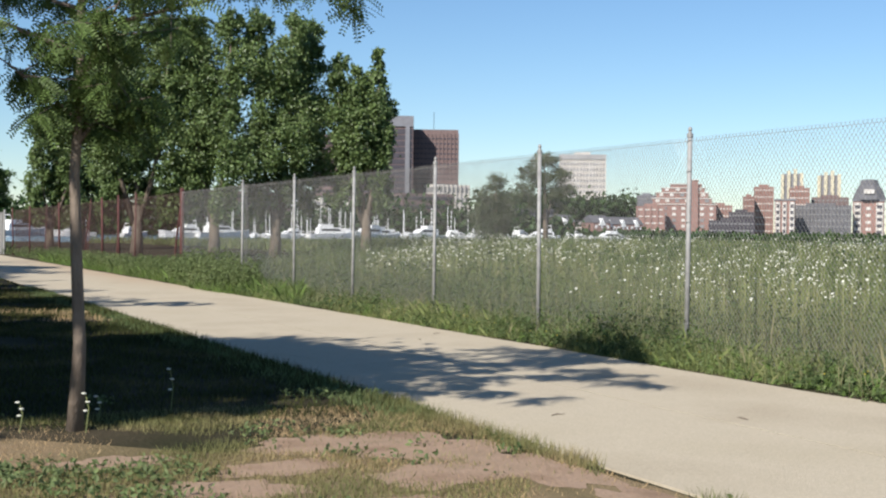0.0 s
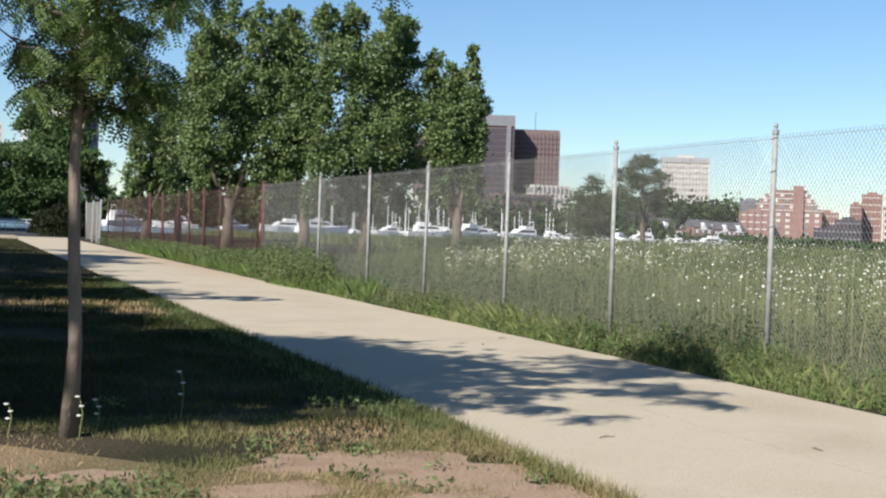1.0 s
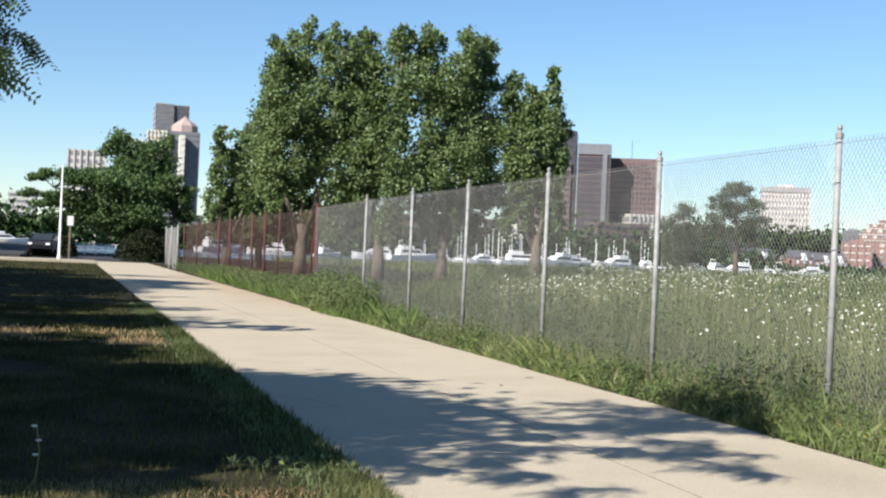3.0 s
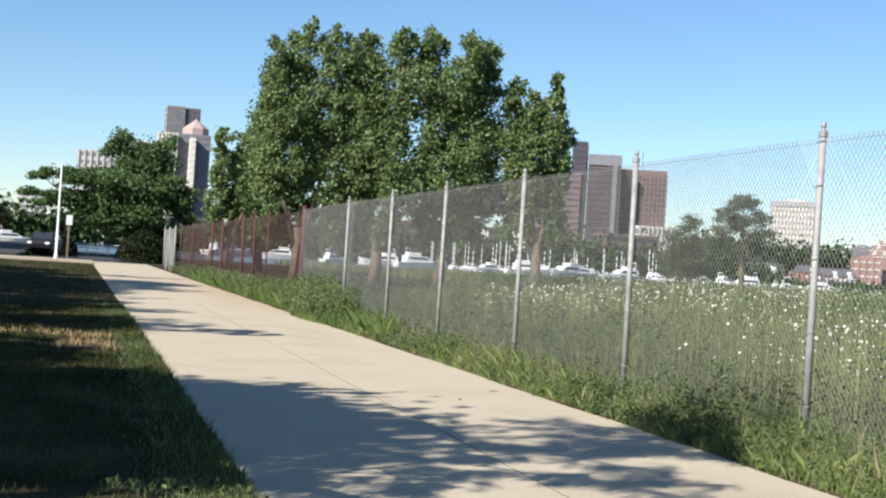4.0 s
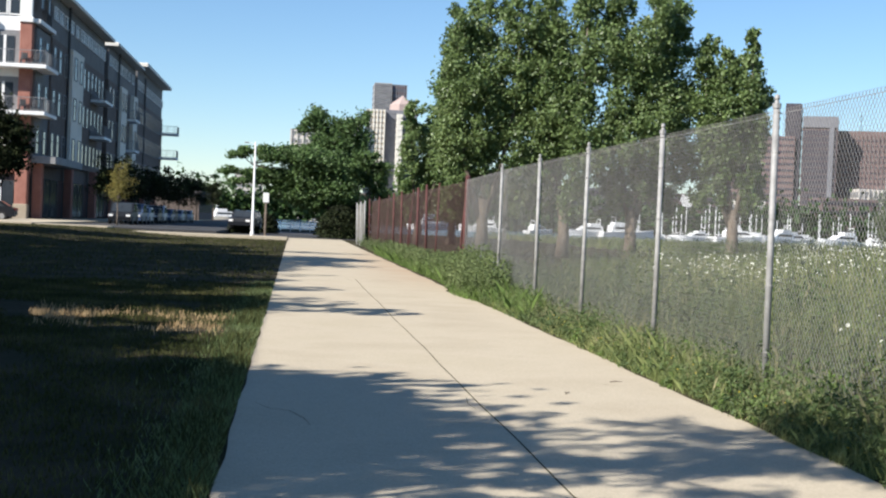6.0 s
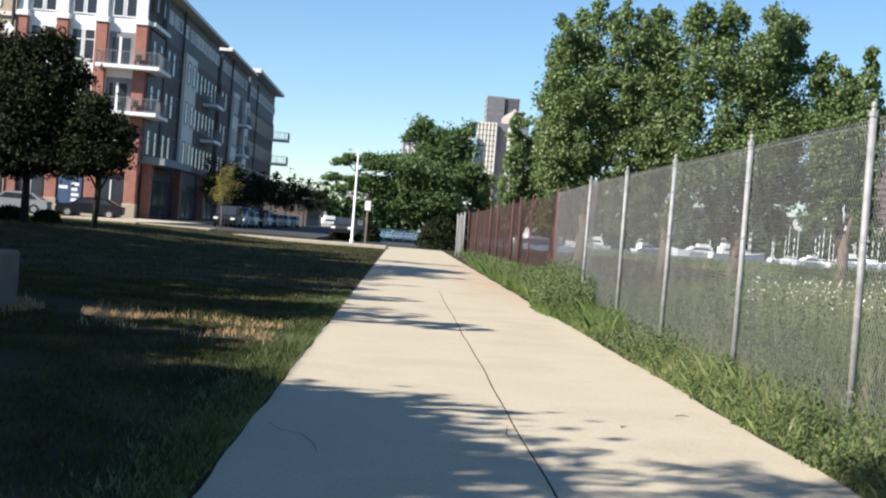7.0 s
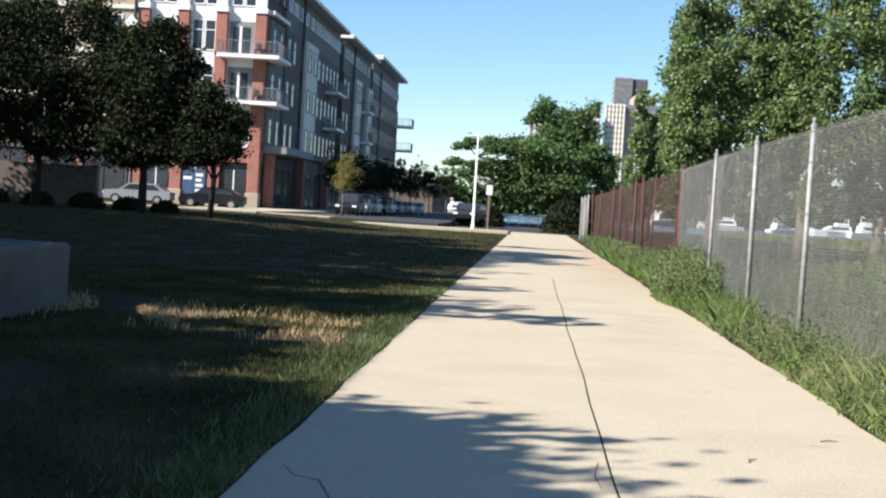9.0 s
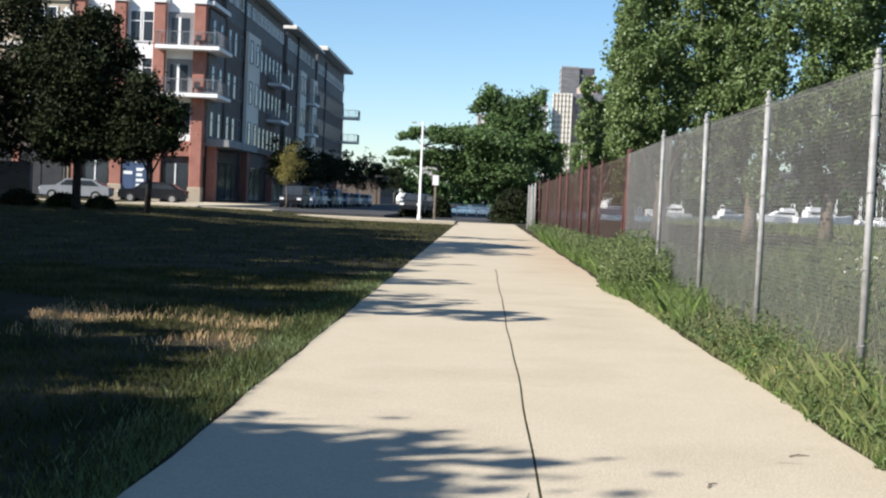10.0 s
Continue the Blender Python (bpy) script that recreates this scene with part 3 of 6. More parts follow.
RUST_Y = [39.0, 45.2, 47.4, 50.8, 53.6, 56.9, 60.6, 65.2, 70.5, 77.0]
rusty = thing("rusty_fence", "old rust-brown chain-link fence with leaning posts in weeds", "fence")
for i, fy in enumerate(RUST_Y):
    r = 0.06 if i == 0 else (0.042, 0.024, 0.036)[i % 3]
    lx = 0.09 * math.sin(i * 1.9 + 0.5)
    ly = 0.22 if i == 0 else 0.22 * math.sin(i * 2.7)
    post = part("post", Shape().tube([(4.42, fy - ly, -0.1), (4.42 + lx, fy, 2.5)], r, 10), M_RUST, rusty, smooth=True)
    part("post_cap", Shape().lathe(4.42 + lx, fy, [(2.49, r * 1.15), (2.53, r * 1.1), (2.56, r * 0.4)], 8), M_RUST, post)
    if i in (0, 2, 4, 5):
        part("brace", Shape().tube([(4.45, fy + 0.9, -0.05), (4.44, fy + 0.5, 1.2), (4.42 + lx, fy + 0.05, 2.2)], 0.03, 8), M_RUST, rusty)
for a, b in zip(RUST_Y, RUST_Y[1:]):
    part("wire_mesh", link_panel(a, b, 0.1, 2.4, 4.46, 0.095, 0.0026), M_RUST_WIRE, rusty)
part("wire_mesh", link_panel(32.1, 38.9, 0.1, 2.42, 4.30, 0.066, 0.0022, 4.42), M_WIRE, rusty, "grey galvanised infill mesh")

gate = thing("pedestrian_gate", "pale weathered metal gate leaf closing the old fence", "gate")
for k, (gy, gz) in enumerate(((78.4, 1.8), (79.2, 2.2), (81.6, 2.0))):
    part("sheet", Shape().box(4.05 - 0.05 * k, 4.08 - 0.05 * k, gy, gy + 0.5, 0.0, gz, 0.01), M_GALV, gate, "torn pale metal sheet")
for gy in (80.0, 84.5, 89.0):
    part("post", Shape().tube([(4.3, gy, -0.1), (4.25, gy, 2.5)], 0.045, 8), M_GALV, gate, smooth=True)
for a, b in ((80.1, 84.4), (84.6, 88.9)):
    part("wire_mesh", link_panel(a, b, 0.1, 2.35, 4.3, 0.06, 0.006), M_GALV, gate)


# ---------------------------------------------------------------- grass and weeds
def scatter(n, x0, x1, y0, y1, seed, keep=None):
    r = np.random.default_rng(seed)
    x, y = r.uniform(x0, x1, n), r.uniform(y0, y1, n)
    if keep is not None:
        m = keep(x, y, r)
        x, y = x[m], y[m]
    return x, y


def patch(x, y, s, seed):
    """Soft random patches between 0 and 1."""
    r = np.random.default_rng(seed)
    v = np.zeros_like(x)
    for k in range(7):
        a, p, f = r.uniform(0, 6.28), r.uniform(0, 6.28), s * r.uniform(0.5, 1.8)
        v += np.sin((x * math.cos(a) + y * math.sin(a)) * f + p)
    return 0.5 + v / 7


def off_bare(x, y, r):
    """False on the worn patches, but for a few straggling blades."""
    keep = np.ones(len(x), bool)
    for px, py, rx, ry in BARE:
        q = ((x - px) / rx) ** 2 + ((y - py) / ry) ** 2
        keep &= (q > r.uniform(0.5, 1.15, len(x))) | (r.uniform(size=len(x)) < 0.06)
    return keep


def rises(x, y):
    return np.array([rise(a, b) for a, b in zip(x, y)])


r_edge = np.random.default_rng(59)


def stuff(name, geo, mat, label, category):
    return tagged(new(name, mesh_of(name, geo, mat)), label, category, kind="stuff")


# lawn beside the path: short blades, dry in the open, darkened for shade behind
gx, gy = scatter(230000, -7.5, -0.01, 5, 13.4, 3, lambda x, y, r: off_bare(x, y, r) & (patch(x, y, 1.8, 5) + 0.5 * np.exp(-(x + 0.1) ** 2 / 0.12) > 0.44 + 0.10 * r.uniform(size=len(x))))
h = np.random.default_rng(4).uniform(0.015, 0.05, len(gx)) * (1 + 1.2 * (gx > -0.25))
stuff("grass", blades(gx, gy, np.zeros(len(gx)), h, np.full(len(gx), 0.006), 0.45, 6, True), M_LAWN, "short patchy lawn grass beside the path", "grass")
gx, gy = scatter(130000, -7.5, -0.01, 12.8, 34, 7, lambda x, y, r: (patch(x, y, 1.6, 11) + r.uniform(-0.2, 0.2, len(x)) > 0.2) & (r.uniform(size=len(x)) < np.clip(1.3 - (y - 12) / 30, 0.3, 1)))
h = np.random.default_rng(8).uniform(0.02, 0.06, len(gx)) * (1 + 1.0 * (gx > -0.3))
stuff("grass", blades(gx, gy, np.zeros(len(gx)), h, 0.005 + gy * 0.0004, 0.4, 9, True), M_LAWN_SHADE, "lawn grass, shade of the park trees in its dark green", "grass")
gx, gy = scatter(110000, -7.5, -0.1, 5.0, 13.2, 13, lambda x, y, r: off_bare(x, y, r) & (patch(x, y, 2.2, 15) + r.uniform(-0.15, 0.15, len(x)) > 0.40))
h = np.random.default_rng(14).uniform(0.012, 0.04, len(gx))
stuff("dry_grass", blades(gx, gy, np.zeros(len(gx)), h, np.full(len(gx), 0.005), 0.8, 16, True), M_STRAW, "straw-coloured dry grass on the sunlit lawn", "grass")
n = 5000
tx, ty = scatter(n, -5, -0.05, 6, 14, 17, lambda x, y, r: off_bare(x, y, r) & (patch(x, y, 2.6, 19) > 0.63))
cx = np.repeat(tx, 6) + np.random.default_rng(18).normal(0, 0.04, len(tx) * 6)
cy = np.repeat(ty, 6) + np.random.default_rng(19).normal(0, 0.04, len(tx) * 6)
cz = np.random.default_rng(20).uniform(0.01, 0.07, len(tx) * 6)
stuff("lawn_weeds", cards(np.stack([cx, cy, cz], 1), 0.04, 0.55, 0.0, 21), M_WEED, "low broad-leaved weeds in the lawn", "weeds")
for i, (px, py, ph) in enumerate([(-1.85, 13.2, 0.34), (-2.55, 12.6, 0.26), (-2.42, 12.9, 0.2), (-2.95, 12.75, 0.2)]):
    plant = thing("lawn_flower", "spindly pale-flowered weed in the lawn", "plant", pose(px, py, 0), "lawn flowers")
    part("stem", Shape().tube([(0, 0, 0), (0.02, 0.01, ph * 0.6), (0.0, 0.03, ph)], 0.004, 5), M_STEM, plant)
    for k in range(3):
        z = ph * (0.55 + 0.22 * k)
        part("flower", Shape().lathe(0.015 * math.sin(k * 2), 0.02, [(z - 0.008, 0.004), (z, 0.018), (z + 0.006, 0.012)], 7), M_FLOWER, plant)
# dry straw blades follow the sunlit gap, their colour adding to the light
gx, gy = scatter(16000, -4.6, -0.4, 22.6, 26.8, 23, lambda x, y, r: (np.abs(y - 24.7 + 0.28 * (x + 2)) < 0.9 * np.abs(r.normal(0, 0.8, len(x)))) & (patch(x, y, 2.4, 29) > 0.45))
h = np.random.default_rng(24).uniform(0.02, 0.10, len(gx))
stuff("dry_grass", blades(gx, gy, np.zeros(len(gx)), h, np.full(len(gx), 0.012), 0.35, 26), M_STRAW, "tall dry grass, its straw colour brightening a sunlit strip", "grass")
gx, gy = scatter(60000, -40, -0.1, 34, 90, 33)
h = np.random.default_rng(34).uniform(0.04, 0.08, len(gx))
stuff("grass", blades(gx, gy, rises(gx, gy), h, np.full(len(gx), 0.035), 0.4, 36, True), M_LAWN_SHADE, "mown lawn reaching back to the street", "grass")

# brighter fringe along the path's edge, sunlight put into the blade colour
n = 15000
gx, gy = -np.abs(r_edge.normal(0, 0.22, n)) - 0.01, 12.6 + 22 * r_edge.uniform(0, 1, n) ** 1.3
h = r_edge.uniform(0.02, 0.075, n)
stuff("grass", blades(gx, gy, np.zeros(n), h, 0.005 + gy * 0.0003, 0.5, 60, True), M_WEED, "bright green grass for the sunlit fringe of the path", "grass")

# sparser lawn behind and beside the walk
gx, gy = scatter(34000, -24, -0.01, -14, 34, 53, lambda x, y, r: (x < -7.4 + r.normal(0, 0.25, len(x))) | (y < 5.2 + r.normal(0, 0.25, len(x))))
h = np.random.default_rng(54).uniform(0.02, 0.06, len(gx))
stuff("grass", blades(gx, gy, np.zeros(len(gx)), h, np.full(len(gx), 0.018), 0.45, 56, True), M_LAWN, "thin open lawn grass behind the walk", "grass")

# meadow behind the fence: fine grass, leafy herbs, darker bushy stands
r0 = np.random.default_rng(41)


def wedge(n, mean, first, far, y0, y1, slope=2.2, start=26.0):
    """Places thinning out with distance from the fence, inside the part of the meadow that opens before the walk."""
    d = r0.exponential(mean, n)
    d = d[d < far]
    x = first + d
    y = r0.uniform(y0, y1, len(x))
    ok = (y < start + x * slope) & (y > x * 0.45 - 12)
    return x[ok], y[ok], d[ok]


def leafy(x, y, z, tall, leaves, spread, size, seed):
    """Upright herbs: leaves set round a stem, more of them towards the top."""
    r = np.random.default_rng(seed)
    n = len(x) * leaves
    u = r.uniform(0.1, 1.0, n) ** 0.75
    w = r.uniform(0, 6.283, n)
    out = np.repeat(spread, leaves) * (1.15 - 0.75 * u) * r.uniform(0.4, 1.1, n)
    c = np.stack([np.repeat(x, leaves) + out * np.cos(w), np.repeat(y, leaves) + out * np.sin(w), np.repeat(z, leaves) + np.repeat(tall, leaves) * u], 1)
    return cards(c, np.repeat(size, leaves), 0.42, -0.25, seed)


mx, my, d = wedge(190000, 9.0, 4.05, 62, -10, 100)
tall = 0.40 + 0.60 * np.clip((d - 0.4) / 4, 0, 1)
h = r0.uniform(0.22, 0.7, len(mx)) * tall * (0.45 + 1.0 * patch(mx, my, 0.45, 8))
stuff("meadow_grass", blades(mx, my, rises(mx, my), h, 0.004 + 0.0014 * d + 0.00012 * my, 0.28, 42, True), M_MEADOW, "tall unmown green and straw meadow grass", "grass")
n = 60000
mx = r0.uniform(20, 110, n)
my = r0.uniform(0, 150, n)
ok = my > mx * 0.35 - 6
mx, my = mx[ok], my[ok]
h = r0.uniform(0.3, 0.75, len(mx)) * (0.5 + 0.9 * patch(mx, my, 0.2, 9))
stuff("meadow_grass", blades(mx, my, rises(mx, my), h, np.full(len(mx), 0.10), 0.4, 43, True), M_MEADOW, "far meadow of tall green weeds", "grass")
mx, my, d = wedge(9500, 8.0, 4.3, 45, 4, 75)
h = r0.uniform(0.3, 0.85, len(mx)) * (0.5 + 0.9 * patch(mx, my, 0.7, 31))
stuff("meadow_herbs", leafy(mx, my, rises(mx, my), h, 11, 0.07 + 0.006 * d, 0.05 + 0.0035 * d, 47), M_WEED, "leafy green herbs all through the meadow", "weeds")
mx, my, d = wedge(2600, 12.0, 4.8, 60, 6, 95)
ok = patch(mx, my, 0.3, 38) > 0.52
mx, my, d = mx[ok], my[ok], d[ok]
h = r0.uniform(0.6, 1.1, len(mx))
stuff("meadow_herbs", leafy(mx, my, rises(mx, my), h, 34, 0.20 + 0.012 * d, 0.07 + 0.003 * d, 50), M_WEED_DARK, "dark bushy herbs standing in patches in the meadow", "weeds")
mx, my, d = wedge(5000, 7.0, 4.6, 40, 5, 55)
stuff("seed_stalks", blades(mx, my, rises(mx, my), r0.uniform(0.35, 0.75, len(mx)), 0.004 + 0.0005 * d, 0.18, 48), M_STALK, "pale dry seed stalks in the meadow", "grass")

# leafy weeds under the fence and along the path's edge
for n, seed, mat, low, high, label in ((3000, 44, M_WEED, 0.06, 0.30, "leafy green weeds along the path's edge"), (2600, 49, M_WEED_DARK, 0.10, 0.40, "dark broad-leaved nettles at the fence's foot"), (1700, 46, M_WEED_BRIGHT, 0.05, 0.28, "fresh bright weeds at the path's edge")):
    wx = 3.68 + np.abs(r0.normal(0, 0.42, n)) + 0.05 * np.sin(np.arange(n) * 0.7)
    wy = r0.uniform(-8, 34, n)
    ok = patch(wx * 0.6, wy, 1.3, seed) > 0.36
    wx, wy = wx[ok], wy[ok]
    up = 0.4 + 1.0 * np.clip((wx - 3.68) / 0.55, 0, 1)
    h = r0.uniform(low, high, len(wx)) * up * (0.55 + 0.8 * patch(wx, wy, 0.9, 18))
    stuff("weeds", leafy(wx, wy, np.zeros(len(wx)), h, 15, 0.03 + 0.18 * h, np.full(len(wx), 0.048), seed), mat, label, "weeds")
n = 74000
gx = 3.65 + np.abs(r0.normal(0, 0.42, n))
gy = r0.uniform(-8, 36, n)
ok = patch(gx, gy, 1.5, 57) + r0.uniform(-0.25, 0.25, n) > 0.42
gx, gy = gx[ok], gy[ok]
h = r0.uniform(0.05, 0.38, len(gx)) * (0.35 + 0.9 * np.clip((gx - 3.66) / 0.6, 0, 1))
stuff("verge_grass", blades(gx, gy, np.zeros(len(gx)), h, np.full(len(gx), 0.0045), 0.5, 45), M_VERGE, "rough tufted verge grass below the fence", "grass")
n = 5200
gx = 3.78 + np.abs(r0.normal(0, 0.45, n))
gy = r0.uniform(5, 45, n)
h = r0.uniform(0.15, 0.5, n) * (0.4 + 0.8 * np.clip((gx - 3.7) / 0.6, 0, 1))
stuff("verge_stalks", blades(gx, gy, np.zeros(n), h, np.full(n, 0.005), 0.3, 55), M_STALK, "pale ripening grass heads along the verge", "grass")

yx, yy = 3.74 + np.abs(r0.normal(0, 0.16, 60)), r0.uniform(9, 26, 60)
yellow = Shape()
for a, b, c in zip(yx, yy, r0.uniform(0.08, 0.22, 60)):
    yellow.lathe(a, b, [(c - 0.005, 0.002), (c, 0.009), (c + 0.004, 0.006)], 6)
stuff("wildflowers", yellow, M_YELLOW, "tiny yellow flowers at the path's edge", "flowers")

# rank growth where the old fence begins
n = 3000
wy = 30.5 + np.abs(r0.normal(0, 1, n)) * 16
wy = wy[wy < 82]
swell = 0.32 * np.exp(-((wy - 33.5) / 2.6) ** 2)
wx = 3.84 - swell + np.abs(r0.normal(0, 0.40, len(wy)))
h = r0.uniform(0.2, 0.8, len(wy)) * (0.35 + 0.75 * np.clip((wx - 3.5) / 0.6, 0, 1)) * (0.75 + 0.45 * np.exp(-((wy - 34.5) / 3.5) ** 2))
stuff("weeds", leafy(wx, wy, np.zeros(len(wx)), h, 26, 0.06 + 0.14 * h, np.full(len(wx), 0.075), 58), M_WEED, "rank bright weeds before the rusty fence", "weeds")
n = 9000
wy = r0.uniform(27, 62, n)
wx = 3.74 - 0.3 * np.exp(-((wy - 33.0) / 2.4) ** 2) + np.abs(r0.normal(0, 0.36, n))
stuff("weeds", blades(wx, wy, np.zeros(n), r0.uniform(0.15, 0.55, n) * np.clip(0.45 + (wx - 3.5), 0.4, 1.0), np.full(n, 0.010), 0.5, 52), M_WEED_BRIGHT, "long bright grass leaning over the path's edge", "grass")

# white umbels over the meadow
fx, fy, d = wedge(17000, 12.0, 5.2, 70, 6, 80, 2.0, 18.0)
ok = patch(fx, fy, 0.5, 28) + 0.35 * patch(fx, fy, 2.2, 29) > 0.75
fx, fy = fx[ok], fy[ok]
fz = rises(fx, fy) + r0.uniform(0.5, 0.98, len(fx))
fr = random.Random(12)
umbels, stems = Shape(), Shape()
for a, b, c in zip(fx, fy, fz):
    k = len(umbels.v)
    s = 0.005 + 0.010 * fr.random() ** 2 + 0.0002 * b + 0.0002 * a
    tx, ty = fr.uniform(-0.2, 0.9), fr.uniform(-0.2, 1.0)
    umbels.v.append((a, b, c - s * 0.5))
    for j in range(6):
        w = j * math.pi / 3
        umbels.v.append((a + s * math.cos(w), b + s * math.sin(w), c + s * (tx * math.cos(w) + ty * math.sin(w))))
    umbels.f += [(k, k + 1 + j, k + 1 + (j + 1) % 6) for j in range(6)]
    stems.tube([(a, b, rise(a, b)), (a, b, c - s * 0.5)], 0.004, 3, caps=False)
stuff("wildflowers", umbels, M_FLOWER, "white flat flower heads scattered over the meadow", "flowers")
stuff("flower_stems", stems, M_STEM, "thin green stems under the white flowers", "stems")

# ---------------------------------------------------------------- trees
def young_locust(x, y, height, seed):
    """A slim young honey locust: forked limbs and hanging fronds of paired leaflets."""
    r = random.Random(seed)
    root = thing("young_locust", "young honey locust with pale trunk and feathery leaves", "tree", pose(x, y, 0))
    wood, fronds = Shape(), Shape()
    spine = [Vector((0.02 * math.sin(i * 1.7), 0.02 * math.cos(i * 2.1), height * 0.95 * i / 10)) for i in range(11)]
    wood.tube(spine, [0.046 * (1.3 if i == 0 else 1) * (1 - 0.085 * i) for i in range(11)], 12)
    twigs = []
    for k in range(24):
        t = 0.335 + 0.60 * k / 23
        p = Vector((0, 0, height * 0.95 * t))
        w = k * 2.4 + (0.3 if k % 2 else 0)
        reach = min(0.42 + 1.75 * (t - 0.335) / 0.15, 2.35 - 1.9 * max(0.0, t - 0.6) / 0.4) * r.uniform(0.75, 1.05)
        tip = p + Vector((math.cos(w) * reach, math.sin(w) * reach, 0.2 + 0.4 * r.random()))
        mid = p.lerp(tip, 0.5) + Vector((0, 0, 0.14 * r.random()))
        lr = 0.024 - 0.014 * t
        wood.tube([p, mid, tip], [lr, lr * 0.6, lr * 0.2], 7, caps=False)
        for j in range(9):
            s = 0.15 + 0.85 * (j + r.random()) / 9
            q = p.lerp(mid, min(1, s * 2)) if s < 0.5 else mid.lerp(tip, s * 2 - 1)
            e = q + Vector((r.gauss(0, 1), r.gauss(0, 1), r.gauss(0.1, 0.6))) * 0.27
            wood.tube([q, e], [lr * 0.3, 0.002], 4, caps=False)
            twigs += [(q, e)]
    for q, e in twigs:
        for j in range(33):
            base = q.lerp(e, 0.25 + 0.8 * r.random())
            d = Vector((r.gauss(0, 1), r.gauss(0, 1), -0.5 - 0.9 * r.random())).normalized()
            side = d.cross(Vector((r.gauss(0, 1), r.gauss(0, 1), r.gauss(0, 1)))).normalized()
            long = r.uniform(0.13, 0.24)
            for m in range(9):
                c0 = base + d * (long * (m + 1) / 9) + Vector((0, 0, -0.02 * (m / 9) ** 2))
                for sg in (1, -1):
                    o = side * (sg * r.uniform(0.024, 0.040)) + d * 0.012
                    wv = d * 0.008
                    fronds.face(tuple(c0), tuple(c0 + o * 0.5 + wv), tuple(c0 + o), tuple(c0 + o * 0.5 - wv))
    part("trunk", wood, M_BARK_PALE, root, smooth=True)
    part("crown", fronds, M_LEAF_LOCUST, root)
    return root


young_locust(-2.6, 12.7, 6.0, 101)
# trees out of view, placed for their shade on lawn, path and maples
for i, (tx, ty, th, tw) in enumerate([(-11.75, 11.9, 8.4, 2.1), (-15.2, 13.0, 10.0, 2.9), (-12.4, 22.3, 8.8, 2.2), (-16.5, 26.5, 13.0, 3.4), (-18.5, 33.0, 15.0, 3.6), (-20.0, 21.0, 12.0, 3.6), (-19.5, 41.0, 18.0, 4.0), (-22.5, 47.0, 19.0, 4.4), (-22.0, 34.0, 18.5, 4.4), (-17.6, 14.2, 12.4, 2.8), (-13.6, 15.6, 9.2, 2.0), (-12.0, 14.2, 8.0, 1.5), (-34.5, 60.0, 17.0, 4.2), (-37.5, 66.0, 19.0, 4.6), (-28.0, 56.0, 13.5, 3.6), (-24.5, 39.5, 20.5, 4.8), (-26.5, 51.0, 20.5, 4.8), (-21.5, 28.5, 14.0, 3.8)]):
    tree("shade_tree", "dense green park tree out of view, placed for its shade", tx, ty, 0, th, 0.2, 2.8, (tw, tw), M_LEAF_ROAD, M_BARK, 16000 if i < 2 else 10000, 0.46 if i < 4 else 0.62, 120 + i, clump=1.15, limbs=20 if i < 2 else 14, group="park trees")
lumpy_tree("shade_tree", "round dense park tree shading the lawn and path", -8.4, 12.3, 0, [(0, 0, -0.1, 0.17), (0.03, 0, 1.5, 0.13), (0, 0.05, 4.0, 0.1), (0, 0, 6.4, 0.05)], [(0, 0, 6.0, 2.2, 1.6), (0.7, -0.7, 6.3, 1.35, 1.1), (1.15, 1.8, 6.4, 0.75, 0.5), (0.6, 2.15, 6.4, 0.85, 0.6), (-0.3, 1.9, 6.2, 1.2, 1.0), (-0.9, 0.8, 6.2, 1.5, 1.2), (0.7, 1.1, 6.3, 1.1, 0.85), (-0.6, -1.1, 5.4, 1.3, 1.1), (0.1, 0.2, 6.7, 1.2, 0.8)], M_LEAF_ROAD, M_BARK, 26000, 0.2, 118, "park trees", spread=0.2, fill=0.4)
poplar("broad many-stemmed green poplar behind the fence", 8.9, 66.5, 0.2, [(-1.45, 0, 11.2), (0.1, 0.5, 12.4), (1.3, -0.4, 11.9), (-1.3, 0.8, 9.0)], 60000, 0.155, 140, wide=1.0, base=2.1)
poplar("broad many-stemmed green poplar behind the fence", 12.6, 66, 0.2, [(-1.0, 0.3, 11.9), (0.6, -0.5, 12.1), (-0.3, 1.4, 11.0)], 50000, 0.155, 141, base=2.2)
poplar("broad many-stemmed green poplar behind the fence", 15.7, 65.8, 0.2, [(-0.9, 0.2, 12.3), (0.6, -0.4, 12.4), (1.8, 0.5, 12.0)], 50000, 0.155, 142, wide=1.1, base=2.2)
poplar("smaller bright green poplar at the row's end", 20.2, 64.8, 0.2, [(-1.3, 0.6, 10.4), (-0.5, 0, 9.8), (0.5, -0.3, 10.6), (0.9, 0.3, 8.6)], 42000, 0.155, 143, wide=0.72, base=2.4)
poplar("narrower green poplar farther along the fence", 8.4, 92, 0.1, [(-0.6, 0, 9.4), (0.5, 0.4, 8.2), (1.5, -0.3, 9.6)], 17000, 0.2, 150, wide=0.8, base=1.8)
poplar("narrower green poplar farther along the fence", 11.0, 95, 0.1, [(-0.8, 0, 10.0), (0.7, 0.4, 10.4)], 12000, 0.22, 151, wide=1.1, base=1.6)
